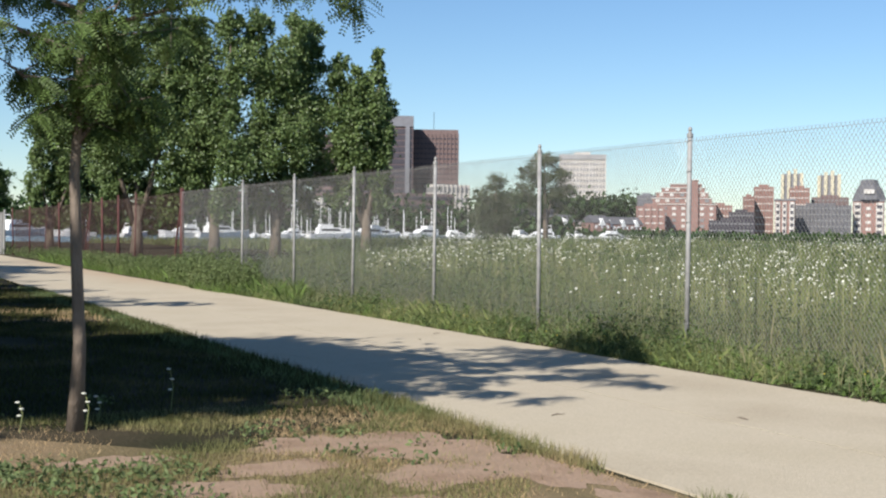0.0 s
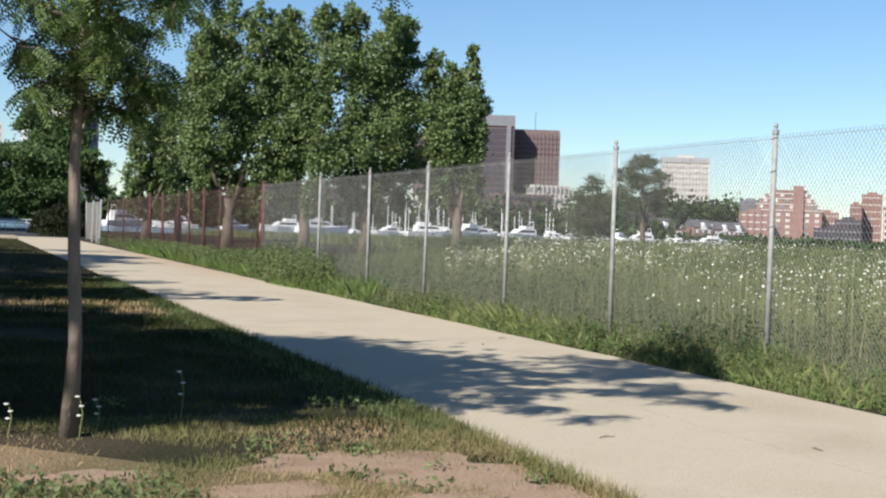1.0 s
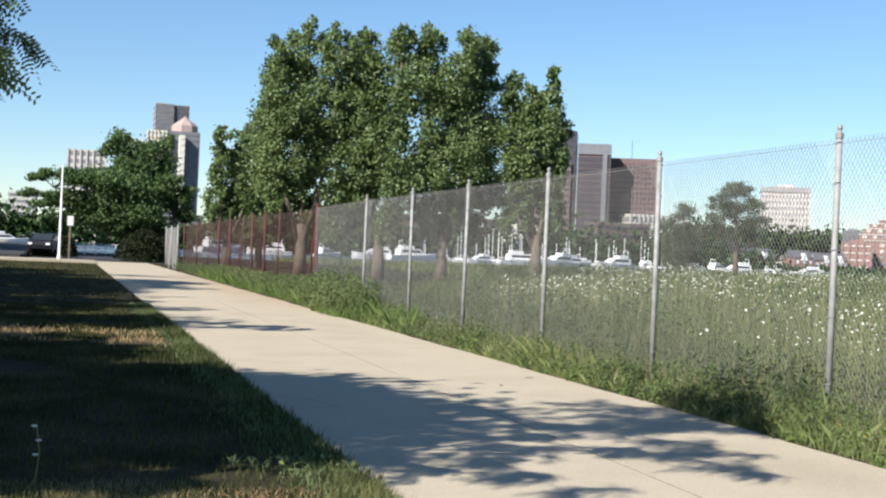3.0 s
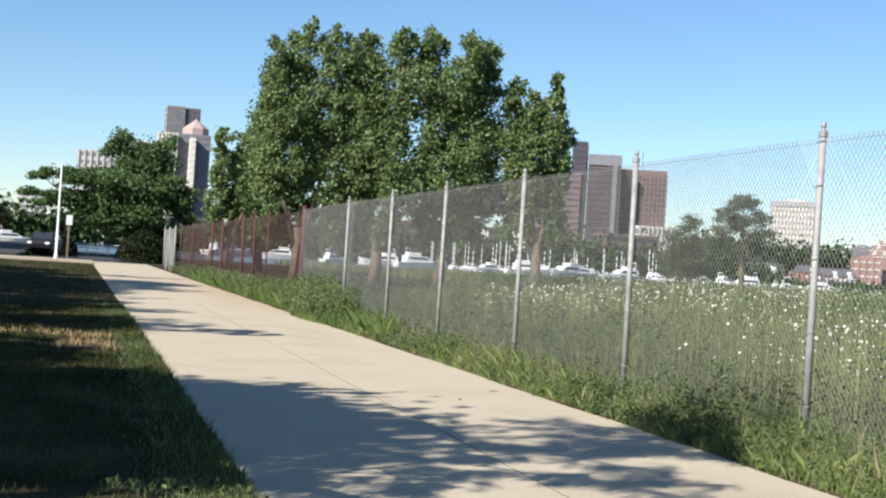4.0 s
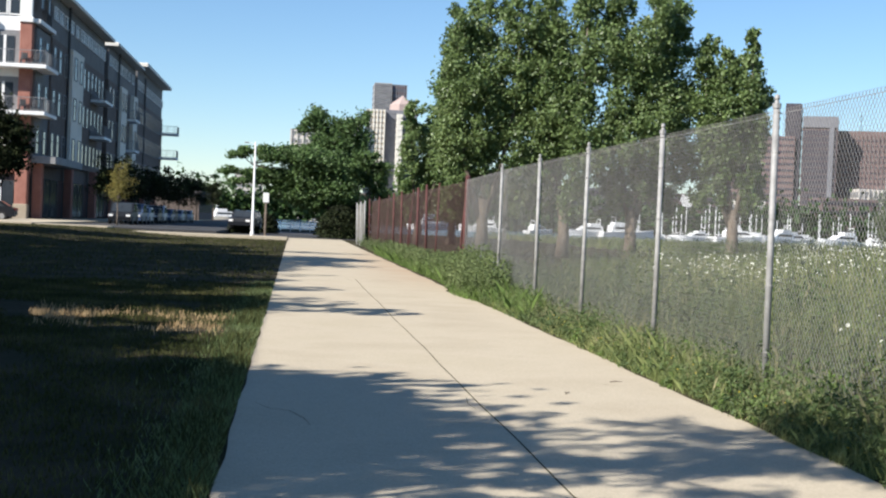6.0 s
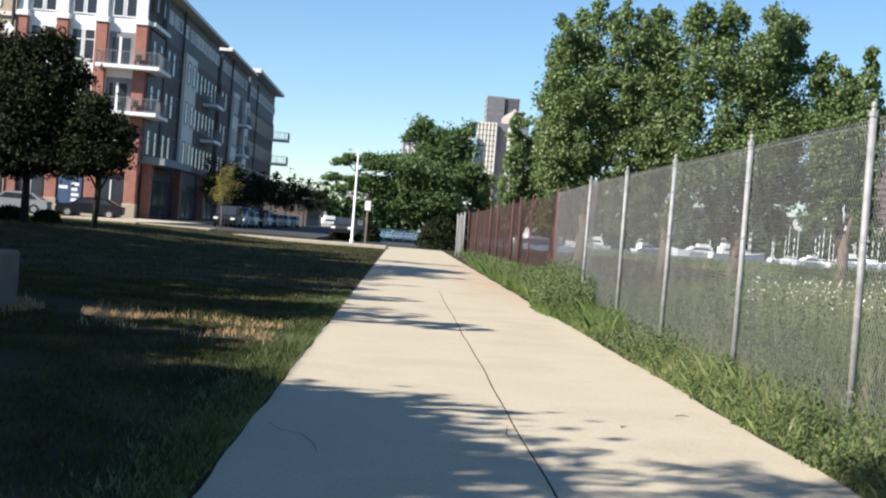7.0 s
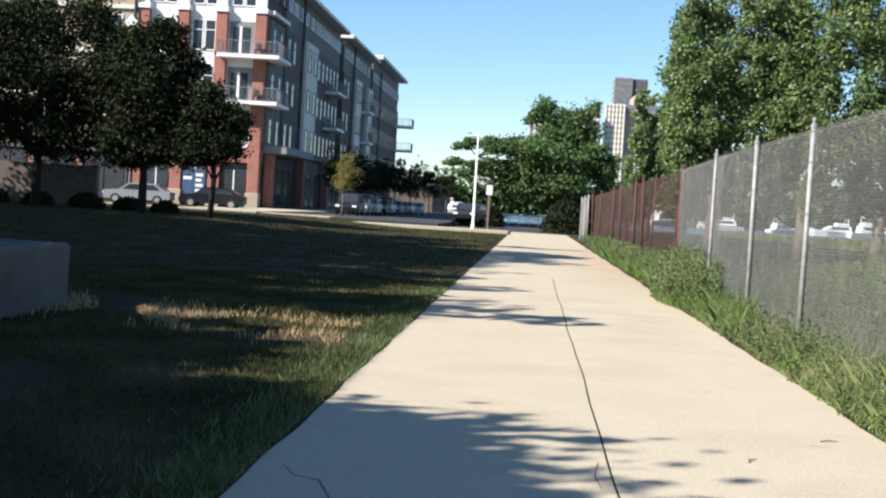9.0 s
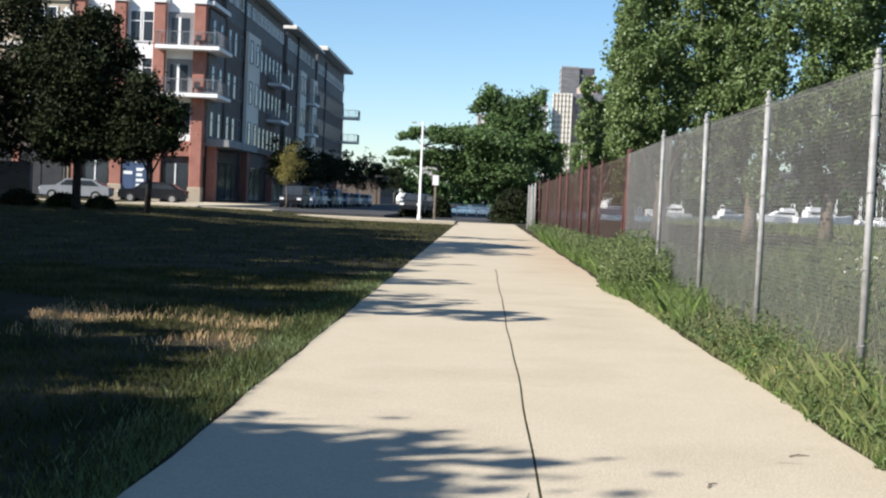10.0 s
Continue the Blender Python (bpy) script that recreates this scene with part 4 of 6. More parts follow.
lumpy_tree("street_tree", "low spreading green tree leaning over the path", 3.7, 104, 0, [(0, 0, -0.1, 0.4), (-0.2, 0, 1.6, 0.32), (-1.6, 0.2, 3.4, 0.24), (-4.2, 0, 4.7, 0.14), (-6.6, 0, 5.2, 0.07)], [(-8.4, 0, 4.7, 0.7, 0.3), (-7.4, -0.4, 4.0, 0.8, 0.3), (-7.9, 0.3, 5.9, 0.75, 0.28), (-6.9, 0, 6.2, 0.75, 0.28), (-6.2, 0.2, 4.6, 1.1, 0.55), (-5.3, -0.4, 6.0, 1.3, 0.65), (-5.0, 0.6, 4.2, 1.4, 0.8), (-3.7, -0.2, 6.0, 1.4, 0.7), (-3.4, 0.3, 4.3, 1.6, 1.0), (-2.3, -0.5, 5.6, 1.5, 0.9), (-1.8, 0.5, 3.8, 1.6, 1.1), (-0.6, 0, 5.4, 1.5, 1.1), (-0.3, -0.3, 3.6, 1.5, 1.1), (-4.4, 0.5, 3.3, 1.1, 0.6), (-3.0, 0.6, 2.9, 1.3, 0.7), (-1.3, 0.7, 2.6, 1.4, 0.7), (0.2, 0.5, 2.3, 1.3, 0.9)], M_LEAF_STREET, M_BARK_DARK, 36000, 0.24, 160)
lumpy_tree("street_tree", "taller upright green tree beside the path's far end", 3.4, 107.5, 0, [(0, 0, -0.1, 0.3), (0, 0, 3.0, 0.22), (0, 0, 8.0, 0.08)], [(-1.7, 0, 9.3, 0.95, 0.7), (-2.2, 0.3, 8.5, 0.8, 0.6), (-0.9, 0.2, 8.2, 1.3, 1.1), (0.6, -0.2, 8.6, 1.0, 1.0), (1.7, 0, 9.0, 0.75, 1.0), (1.9, 0.2, 7.6, 0.9, 0.9), (0.2, 0, 7.0, 1.7, 1.2), (-1.4, 0.2, 6.4, 1.3, 1.1), (1.1, 0.3, 5.6, 1.5, 1.2), (-0.4, 0, 4.8, 1.7, 1.3)], M_LEAF_STREET, M_BARK_DARK, 20000, 0.24, 161)
lumpy_tree("street_tree", "thin round tree by the fence's far end", 5.9, 106, 0, [(0, 0, -0.1, 0.2), (0.1, 0, 2.2, 0.14), (0, 0, 5.4, 0.05)], [(-0.3, 0, 6.0, 1.0, 0.8), (0.9, 0, 5.4, 0.9, 0.7), (-0.9, 0, 5.0, 0.9, 0.7), (0.3, 0.2, 4.4, 1.1, 0.8), (1.0, 0, 3.6, 0.8, 0.6)], M_LEAF_STREET, M_BARK, 6000, 0.22, 162)
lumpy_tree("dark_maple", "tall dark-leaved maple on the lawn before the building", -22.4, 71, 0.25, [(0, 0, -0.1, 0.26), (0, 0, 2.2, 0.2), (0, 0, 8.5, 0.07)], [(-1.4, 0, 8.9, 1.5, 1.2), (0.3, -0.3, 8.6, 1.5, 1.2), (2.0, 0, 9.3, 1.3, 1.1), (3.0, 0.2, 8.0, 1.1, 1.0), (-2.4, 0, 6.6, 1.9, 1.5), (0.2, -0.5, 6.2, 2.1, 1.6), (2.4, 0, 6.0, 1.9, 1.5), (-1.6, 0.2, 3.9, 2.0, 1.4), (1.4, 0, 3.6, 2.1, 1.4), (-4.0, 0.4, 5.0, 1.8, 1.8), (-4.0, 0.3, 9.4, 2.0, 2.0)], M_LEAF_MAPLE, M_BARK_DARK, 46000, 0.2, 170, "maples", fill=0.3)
# unseen maple, added so that its shade falls on the boundary wall
lumpy_tree("dark_maple", "broad dark-leaved maple out of view, added to shade the wall", -29.8, 73, 0.25, [(0, 0, -0.1, 0.24), (0, 0, 2.2, 0.19), (0, 0, 8.0, 0.07)], [(0.2, 0, 8.6, 1.7, 1.3), (-1.6, 0, 7.4, 1.8, 1.4), (1.6, 0.3, 7.0, 1.8, 1.4), (0, -0.4, 6.0, 2.2, 1.6), (-1.9, 0.2, 4.6, 2.0, 1.4), (1.7, 0.3, 4.4, 2.0, 1.4), (0, 0, 3.4, 2.2, 1.1)], M_LEAF_MAPLE, M_BARK_DARK, 20000, 0.26, 173, "maples", fill=0.3)
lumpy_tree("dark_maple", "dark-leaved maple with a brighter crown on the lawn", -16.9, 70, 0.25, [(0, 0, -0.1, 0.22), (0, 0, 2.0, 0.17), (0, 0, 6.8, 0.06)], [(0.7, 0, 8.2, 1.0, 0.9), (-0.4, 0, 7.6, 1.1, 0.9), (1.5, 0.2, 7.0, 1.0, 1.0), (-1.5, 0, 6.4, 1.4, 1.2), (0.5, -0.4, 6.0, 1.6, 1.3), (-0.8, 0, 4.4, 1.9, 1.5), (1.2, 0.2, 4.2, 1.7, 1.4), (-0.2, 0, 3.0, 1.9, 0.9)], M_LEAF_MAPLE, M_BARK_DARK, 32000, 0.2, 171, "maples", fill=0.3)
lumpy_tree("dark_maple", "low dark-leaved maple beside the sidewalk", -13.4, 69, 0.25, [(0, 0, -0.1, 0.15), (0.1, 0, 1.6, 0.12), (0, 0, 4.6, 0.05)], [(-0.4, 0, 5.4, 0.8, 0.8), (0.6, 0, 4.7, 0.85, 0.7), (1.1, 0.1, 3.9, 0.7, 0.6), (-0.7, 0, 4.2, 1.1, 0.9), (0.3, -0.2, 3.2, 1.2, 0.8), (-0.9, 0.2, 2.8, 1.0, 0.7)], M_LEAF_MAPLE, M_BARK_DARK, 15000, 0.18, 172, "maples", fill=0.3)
tree("yellow_tree", "small thin yellowing street tree on the sidewalk", -12.1, 101, 0.3, 4.6, 0.05, 1.4, (0.55, 0.55), M_LEAF_YELLOW, M_BARK_PALE, 2600, 0.12, 180, clump=0.38, limbs=9)
lumpy_tree("scrub_tree", "bushy grey-green willow standing in the meadow", 48.6, 105, 0.45, [(0, 0, -0.1, 0.3), (0, 0, 2.0, 0.2), (0, 0, 5.5, 0.06)], [(0.1, 0, 5.6, 0.9, 0.9), (-0.8, 0, 4.4, 1.2, 1.0), (0.9, 0, 4.2, 1.1, 1.0), (-1.2, 0, 2.6, 1.3, 1.3), (0.2, 0, 2.8, 1.5, 1.4), (1.2, 0.2, 2.2, 1.1, 1.2), (-0.4, 0, 1.2, 1.6, 1.0)], M_LEAF_SCRUB, M_BARK, 15000, 0.2, 190, "willows", aspect=0.35, droop=0.8)
lumpy_tree("scrub_tree", "airy grey-green willow with a bare trunk in the meadow", 53.6, 105, 0.45, [(0.2, 0, -0.1, 0.3), (0.1, 0, 2.0, 0.22), (0, 0, 6.5, 0.06)], [(-0.5, 0, 7.7, 1.0, 0.7), (0.5, 0.1, 7.8, 0.9, 0.7), (-1.6, 0, 6.6, 1.1, 0.8), (1.6, 0, 6.5, 1.0, 0.7), (-0.2, 0.3, 6.0, 1.4, 0.9), (2.2, 0, 5.1, 0.9, 0.8), (-2.0, 0, 4.9, 1.0, 0.9), (0.9, 0.2, 4.6, 1.1, 0.7), (-0.9, 0, 3.8, 0.9, 0.7), (2.0, 0.2, 3.5, 0.7, 0.6)], M_LEAF_SCRUB, M_BARK, 14000, 0.2, 191, "willows", aspect=0.35, droop=0.8)
# shade beneath the maples is put into the shrubs' near-black leaf
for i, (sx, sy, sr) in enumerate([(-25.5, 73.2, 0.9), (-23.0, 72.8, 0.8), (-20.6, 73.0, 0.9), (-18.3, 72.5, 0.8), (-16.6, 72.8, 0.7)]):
    bush = thing("shrub", "low rounded shrub, darkened for the shade under the maples", "shrub", pose(sx, sy, 0.28), "shrubs")
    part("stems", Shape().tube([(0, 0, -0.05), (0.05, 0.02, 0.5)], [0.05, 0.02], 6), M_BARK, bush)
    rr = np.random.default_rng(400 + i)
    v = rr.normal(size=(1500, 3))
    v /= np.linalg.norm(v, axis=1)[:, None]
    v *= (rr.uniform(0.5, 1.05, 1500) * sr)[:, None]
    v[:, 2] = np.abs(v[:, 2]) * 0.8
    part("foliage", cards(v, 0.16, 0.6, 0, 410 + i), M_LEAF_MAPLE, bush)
# shrubs added in near-black leaf for the shade under the end trees
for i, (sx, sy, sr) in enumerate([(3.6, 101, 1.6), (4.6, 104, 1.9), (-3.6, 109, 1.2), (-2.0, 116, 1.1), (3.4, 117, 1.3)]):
    bush = thing("shrub", "tall shrub added to darken the path's far end", "shrub", pose(sx, sy, 0), "shrubs")
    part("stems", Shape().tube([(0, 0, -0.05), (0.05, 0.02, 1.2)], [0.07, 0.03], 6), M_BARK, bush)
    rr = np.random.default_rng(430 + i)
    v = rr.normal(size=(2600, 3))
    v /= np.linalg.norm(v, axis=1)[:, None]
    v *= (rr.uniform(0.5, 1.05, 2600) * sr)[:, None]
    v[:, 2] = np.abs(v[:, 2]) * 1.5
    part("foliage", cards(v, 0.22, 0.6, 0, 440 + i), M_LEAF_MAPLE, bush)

# ---------------------------------------------------------------- lamp, sign, block
def lamp_post():
    lamp = thing("street_lamp", "slim pale grey street lamp post on the lawn", "lamp", pose(-2.2, 88, 0.05))
    part("pole", Shape().lathe(0, 0, [(0, 0.13), (0.35, 0.12), (0.36, 0.08), (5.85, 0.05), (5.9, 0.02)], 10), M_WHITE, lamp, smooth=True)
    arm = part("arm", Shape().tube([(0, 0, 5.7), (-0.2, 0, 5.82), (-0.45, 0, 5.85)], 0.018, 6), M_WHITE, lamp)
    part("lamp_head", Shape().box(-0.66, -0.4, -0.08, 0.08, 5.8, 5.88, 0.02), M_GREY, arm)


lamp_post()
sign = thing("sign_post", "small sign on a wooden post by the street", "sign", pose(-1.6, 96, 0.05))
part("post", Shape().box(-0.07, 0.07, -0.07, 0.07, 0, 2.9, 0.02), M_BARK_PALE, sign)
part("sign_panel", Shape().box(-0.2, 0.2, -0.1, -0.075, 2.3, 2.95, 0.01), M_WHITE, sign)
block = setting("concrete_block", Shape().box(-5.1, -3.72, 21.2, 25.1, -0.05, 0.7, 0.03), M_BLOCK, "long low cast concrete block on the lawn", "block", kind="")


# ---------------------------------------------------------------- cars
def car(name, label, x, y, z, turn, paint, tall=1.45, long=4.5):
    c = thing(name, label, "car", pose(x, y, z, 0, 0, turn), "parked cars")
    k = long / 4.5
    body = [(-2.2, 0.32), (-2.25, 0.62), (-2.15, 0.88), (-1.2, 0.95), (-0.55, tall - 0.05), (0.2, tall), (1.25, tall - 0.08), (1.9, 0.98), (2.22, 0.9), (2.25, 0.45), (2.1, 0.3)]
    s = Shape()
    for q, (y0, y1) in enumerate([(-0.86, 0.86)]):
        s.prism([(a * k, b) for a, b in body], y0, y1)
    part("body", s, paint, c)
    for y0, y1 in ((-0.875, -0.862), (0.862, 0.875)):
        part("side_window", Shape().prism([(-0.95 * k, 0.98), (-0.48 * k, tall - 0.12), (1.15 * k, tall - 0.14), (1.6 * k, 0.98)], y0, y1), M_GLASS, c)
    part("windscreen", Shape().tube([(-1.18 * k, 0, 0.99), (-0.6 * k, 0, tall - 0.06)], [0.02, 0.02], 4), M_GLASS, c)
    front = Shape()
    front.face((-1.19 * k, -0.75, 0.985), (-0.60 * k, -0.68, tall - 0.06), (-0.60 * k, 0.68, tall - 0.06), (-1.19 * k, 0.75, 0.985))
    part("windscreen", front, M_GLASS, c)
    back = Shape()
    back.face((1.86 * k, -0.75, 1.02), (1.86 * k, 0.75, 1.02), (1.3 * k, 0.68, tall - 0.08), (1.3 * k, -0.68, tall - 0.08))
    part("rear_window", back, M_GLASS, c)
    for wx in (-1.4 * k, 1.4 * k):
        for wy in (-0.8, 0.8):
            wheel = part("wheel", Shape().tube([(wx, wy - 0.1, 0.33), (wx, wy + 0.1, 0.33)], 0.33, 14), M_RUBBER, c)
            part("rim", Shape().tube([(wx, wy - 0.11, 0.33), (wx, wy + 0.11, 0.33)], 0.2, 10), M_GALV, wheel)
    for wy in (-0.65, 0.65):
        part("tail_lamp", Shape().box(2.2 * k, 2.27 * k, wy - 0.14, wy + 0.14, 0.72, 0.9), M_LAMP_RED, c)
        part("headlight", Shape().box(-2.27 * k, -2.18 * k, wy - 0.16, wy + 0.16, 0.62, 0.78), M_WHITE, c)
    return c


paints = [M_CAR_DARK, M_CAR_BLUE, M_CAR_SILVER, M_CAR_DARK, M_CAR_SILVER, M_CAR_BLUE, M_CAR_DARK, M_CAR_SILVER, M_CAR_DARK, M_CAR_SILVER]
names = {id(M_CAR_DARK): "dark saloon car parked along the kerb", id(M_CAR_BLUE): "dark blue car parked along the kerb", id(M_CAR_SILVER): "silver car parked along the kerb"}
for i, pt in enumerate(paints):
    car("parked_car", names[id(pt)], -12.9 + 0.15 * math.sin(i * 3), 110.5 + 6.1 * i, 0.305, 90, pt, 1.72 if i in (0, 1, 4) else 1.45, 4.7 if i in (0, 1) else 4.4)
car("parked_car", "black car parked facing the path's end", -3.4, 109, 0.31, 80, M_CAR_DARK, 1.5)
car("parked_car", "silver car parked before the building's shops", -25.2, 96, 0.31, 5, M_CAR_SILVER)
car("parked_car", "dark car parked before the building's shops", -20.9, 99, 0.31, 5, M_CAR_DARK)

# ---------------------------------------------------------------- apartment building
BX, BY, BZ = -20.56, 112.64, 0.35
STOREY = 3.65
BASE = 4.8
apartment = thing("apartment_building", "brick and white apartment block with balconies and a lettered banner", "building", pose(BX, BY, BZ))
WIN_W, WIN_H = 0.74, 2.3


def window_mesh(w, h, trim=M_WHITE):
    frame_shape = Shape()
    t = 0.09
    for x0, x1, z0, z1 in ((-w / 2 - t, w / 2 + t, -t, 0), (-w / 2 - t, w / 2 + t, h, h + t), (-w / 2 - t, -w / 2, 0, h), (w / 2, w / 2 + t, 0, h), (-w / 2, w / 2, h * 0.66, h * 0.69)):
        frame_shape.box(x0, x1, -0.06, 0.02, z0, z1)
    return mesh_of("window_frame", frame_shape, trim), mesh_of("pane", Shape().box(-w / 2, w / 2, -0.02, 0.01, 0, h), M_GLASS)


W_FRAME, W_PANE = window_mesh(WIN_W, WIN_H)
W_FRAME_S, W_PANE_S = window_mesh(0.9, 0.95)
W_FRAME_SIDE, W_PANE_SIDE = window_mesh(0.9, 1.9, M_GREY)


def window(x, y, z, turn, wide=1.0, small=False):
    m = pose(x, y, z, 0, 0, turn) @ Matrix.Diagonal((wide, 1, 1, 1))
    fr = part("window", W_FRAME_S if small else (W_FRAME_SIDE if turn else W_FRAME), None, apartment, at=m)
    part("pane", W_PANE_S if small else (W_PANE_SIDE if turn else W_PANE), None, fr)


def balcony(x0, x1, y0, y1, z):
    b = part("balcony", Shape().box(x0, x1, y0, y1, z - 0.28, z, 0.03), M_WHITE, apartment, "white slab balcony with a wire rail")
    rail = Shape()
    for a, c, e, f in ((x0 + 0.05, x1 - 0.05, y0 + 0.05, y0 + 0.05), (x1 - 0.05, x1 - 0.05, y0 + 0.05, y1), (x0 + 0.05, x0 + 0.05, y0 + 0.05, y1)):
        ln = math.hypot(c - a, f - e)
        k = max(2, int(ln / 0.13))
        rail.tube([(a, e, z + 1.05), (c, f, z + 1.05)], 0.03, 4)
        rail.tube([(a, e, z + 0.1), (c, f, z + 0.1)], 0.02, 4)
        for i in range(k + 1):
            px, py = a + (c - a) * i / k, e + (f - e) * i / k
            rail.tube([(px, py, z), (px, py, z + 1.05)], 0.028 if i % 8 == 0 else 0.009, 4)
    part("railing", rail, M_GREY, b)


def level(i):
    """Floor height of storey i above the shops."""
    return BASE + STOREY * i


# core, set back; each storey carries its own skin; the corner rises a storey higher
ROOF, CORNER_ROOF = 18.9, 22.6
part("wall", Shape().box(-34, -0.25, 0.25, 95, -0.3, ROOF - 0.3), M_BRICK_BROWN, apartment)
part("wall", Shape().box(-10.6, -0.2, 0.3, 6.0, ROOF - 0.3, CORNER_ROOF), M_GREY, apartment, "grey corner storey")
# front, facing the lawn: white panels between brick piers, shops below
part("wall", Shape().box(-10.6, -0.4, 0.0, 0.3, level(0), level(3)), M_WHITE, apartment, "white panelled front")
part("wall", Shape().box(-10.6, -0.4, 0.0, 0.3, level(3), CORNER_ROOF), M_WHITE, apartment, "white top storeys")
part("wall", Shape().box(-34, -10.6, -0.3, 0.3, 0, 20.6), M_TAN, apartment, "tan brick wing")
part("wall", Shape().box(-10.6, 0, -0.15, 0.3, BASE - 1.2, BASE), M_BRICK, apartment, "brick band over the shops")
for px in (-10.1, -6.87, -3.75, -0.57):
    part("pier", Shape().box(px - 0.47, px + 0.47, -0.45, 0.35, -0.3, level(3) - 0.25, 0.04), M_BRICK, apartment, "red brick pier")
    part("pier_cap", Shape().box(px - 0.6, px + 0.6, -0.58, 0.35, level(3) - 0.25, level(3) + 0.15, 0.1), M_WHITE, apartment)
    part("pier_base", Shape().box(px - 0.54, px + 0.54, -0.52, 0.35, -0.3, 1.2, 0.04), M_TAN, apartment)
    part("pier", Shape().box(px - 0.4, px + 0.4, -0.3, 0.0, level(3) + 0.15, CORNER_ROOF - 0.4, 0.05), M_WHITE, apartment, "white upper pier")
part("cornice", Shape().box(-0.1, 0.45, 0.0, 6.5, level(3) - 0.25, level(3) + 0.1, 0.05), M_WHITE, apartment)
for st in range(5):
    zz = level(st) + (0.4 if st else 0.7)
    for wx in (-9.0, -7.95):
        window(wx, -0.02, zz, 0)
    for wx in (-5.75, -4.72):
        window(wx, -0.02, zz, 0)
    if st >= 3 or st == 0:
        for wx in (-2.6, -1.55):
            window(wx, -0.02, zz, 0)
    if st < 4:
        for wx in (-12.4, -13.5, -17.4, -18.5, -22.4, -23.5, -28.0, -29.2):
            window(wx, -0.32, zz, 0, 1.25)
for wz in (8.2, 11.85, 15.5):
    part("string_course", Shape().box(-34, -10.7, -0.5, -0.3, wz - 0.15, wz + 0.15, 0.04), M_CREAM, apartment)
for st in (1, 2):
    z = level(st)
    # flat grey panel stands in for the shade of a recess
    part("recess_shade", Shape().box(-3.2, -1.1, -0.012, 0.1, z, z + 2.75), M_GREY, apartment, "grey panel in place of the balcony recess's shade")
    door = part("door", Shape().box(-2.9, -1.5, -0.05, -0.015, z, z + 2.3), M_GLASS, apartment, "sliding glass balcony door")
    part("door_frame", Shape().box(-2.35, -2.15, -0.08, -0.03, z, z + 2.35), M_WHITE, door)
    balcony(-3.75, 1.3, -1.7, 0.0, z)
    balcony(0.0, 1.3, 0.0, 3.4, z)
for st in (1, 2):
    z = level(st)
    for cx_ in (-0.6, 0.35):
        seat = part("balcony_chair", Shape().box(cx_ - 0.25, cx_ + 0.25, -1.2, -0.7, z + 0.4, z + 0.46, 0.02), M_DARK, apartment, "dark balcony chair")
        part("backrest", Shape().box(cx_ - 0.25, cx_ + 0.25, -0.72, -0.67, z + 0.46, z + 0.95, 0.02), M_DARK, seat)
        for ax in (-0.2, 0.2):
            part("leg", Shape().box(cx_ + ax - 0.02, cx_ + ax + 0.02, -1.18, -0.7, z, z + 0.4), M_DARK, seat)
# banners with their words
for i, (a, b, word) in enumerate(((-9.9, -7.0, "LEASING"), (-6.4, -4.1, ""), (-3.3, -1.0, ".COM"))):
    z0 = level(3) + 2.8
    ban = part("banner", Shape().box(a, b, -0.4, -0.31, z0, z0 + 2.3), M_TEAL, apartment, "dark teal letting banner")
    if word:
        cu = bpy.data.curves.new("banner_text", "FONT")
        cu.body, cu.size, cu.align_x, cu.extrude = word, 0.72 if word == "LEASING" else 1.0, "CENTER", 0.01
        ob = new("lettering", cu)
        ob.data.materials.append(M_LETTER)
        ob.matrix_basis = pose((a + b) / 2, -0.415, z0 + 0.2, 90, 0, 0)
        ob.scale = (0.62 if word == "LEASING" else 0.8, 1, 1)
        ob.parent = ban
    else:
        for k in range(3):
            part("lettering", Shape().box(a + 0.4, b - 0.4 - 0.3 * k, -0.415, -0.4, z0 + 0.5 + 0.5 * k, z0 + 0.66 + 0.5 * k), M_LETTER, ban)
part("downpipe", Shape().tube([(-10.75, -0.55, 1.0), (-10.75, -0.55, 20.4)], 0.13, 8), M_DARK, apartment)
part("wall_sign", Shape().prism([(-11.5, 14.25), (-10.98, 14.85), (-10.5, 14.3), (-11.02, 13.7)], -0.8, -0.72), M_WHITE, apartment, "white diamond sign on a bracket")
part("bracket", Shape().tube([(-11.0, -0.3, 14.25), (-11.0, -0.75, 14.25)], 0.05, 6), M_DARK, apartment)
# glazed ground storey of the tan wing, near-black for the shade behind maples
for i in range(6):
    px = -12.8 - 3.9 * i
    sw = part("shop_window", Shape().box(px - 1.7, px + 1.7, -0.37, -0.3, 0.1, BASE - 1.0), M_DARK, apartment, "shop glazing in near-black for the shade behind the maples")
    part("window_frame", Shape().box(px - 0.06, px + 0.06, -0.42, -0.37, 0.1, BASE - 1.0), M_DARK, sw)
    part("pier", Shape().box(px - 2.25, px - 1.7, -0.5, -0.3, -0.3, BASE - 0.6, 0.03), M_BRICK, apartment, "red brick pier")
part("fascia", Shape().box(-34, -10.6, -0.55, -0.3, BASE - 1.0, BASE - 0.3), M_BRICK_BROWN, apartment, "brown brick fascia")
# shop front
for px in (-8.5, -5.3, -2.15):
    shop = part("shop_window", Shape().box(px - 1.0, px + 1.0, -0.2, -0.16, 0.1, 3.0), M_GLASS, apartment)
    part("window_frame", Shape().box(px - 0.05, px + 0.05, -0.24, -0.2, 0.1, 3.0), M_WHITE, shop)
notice = part("notice_panel", Shape().box(-6.35, -5.4, -0.34, -0.26, 0.4, 2.9, 0.02), M_CAR_BLUE, apartment, "blue letting notice")
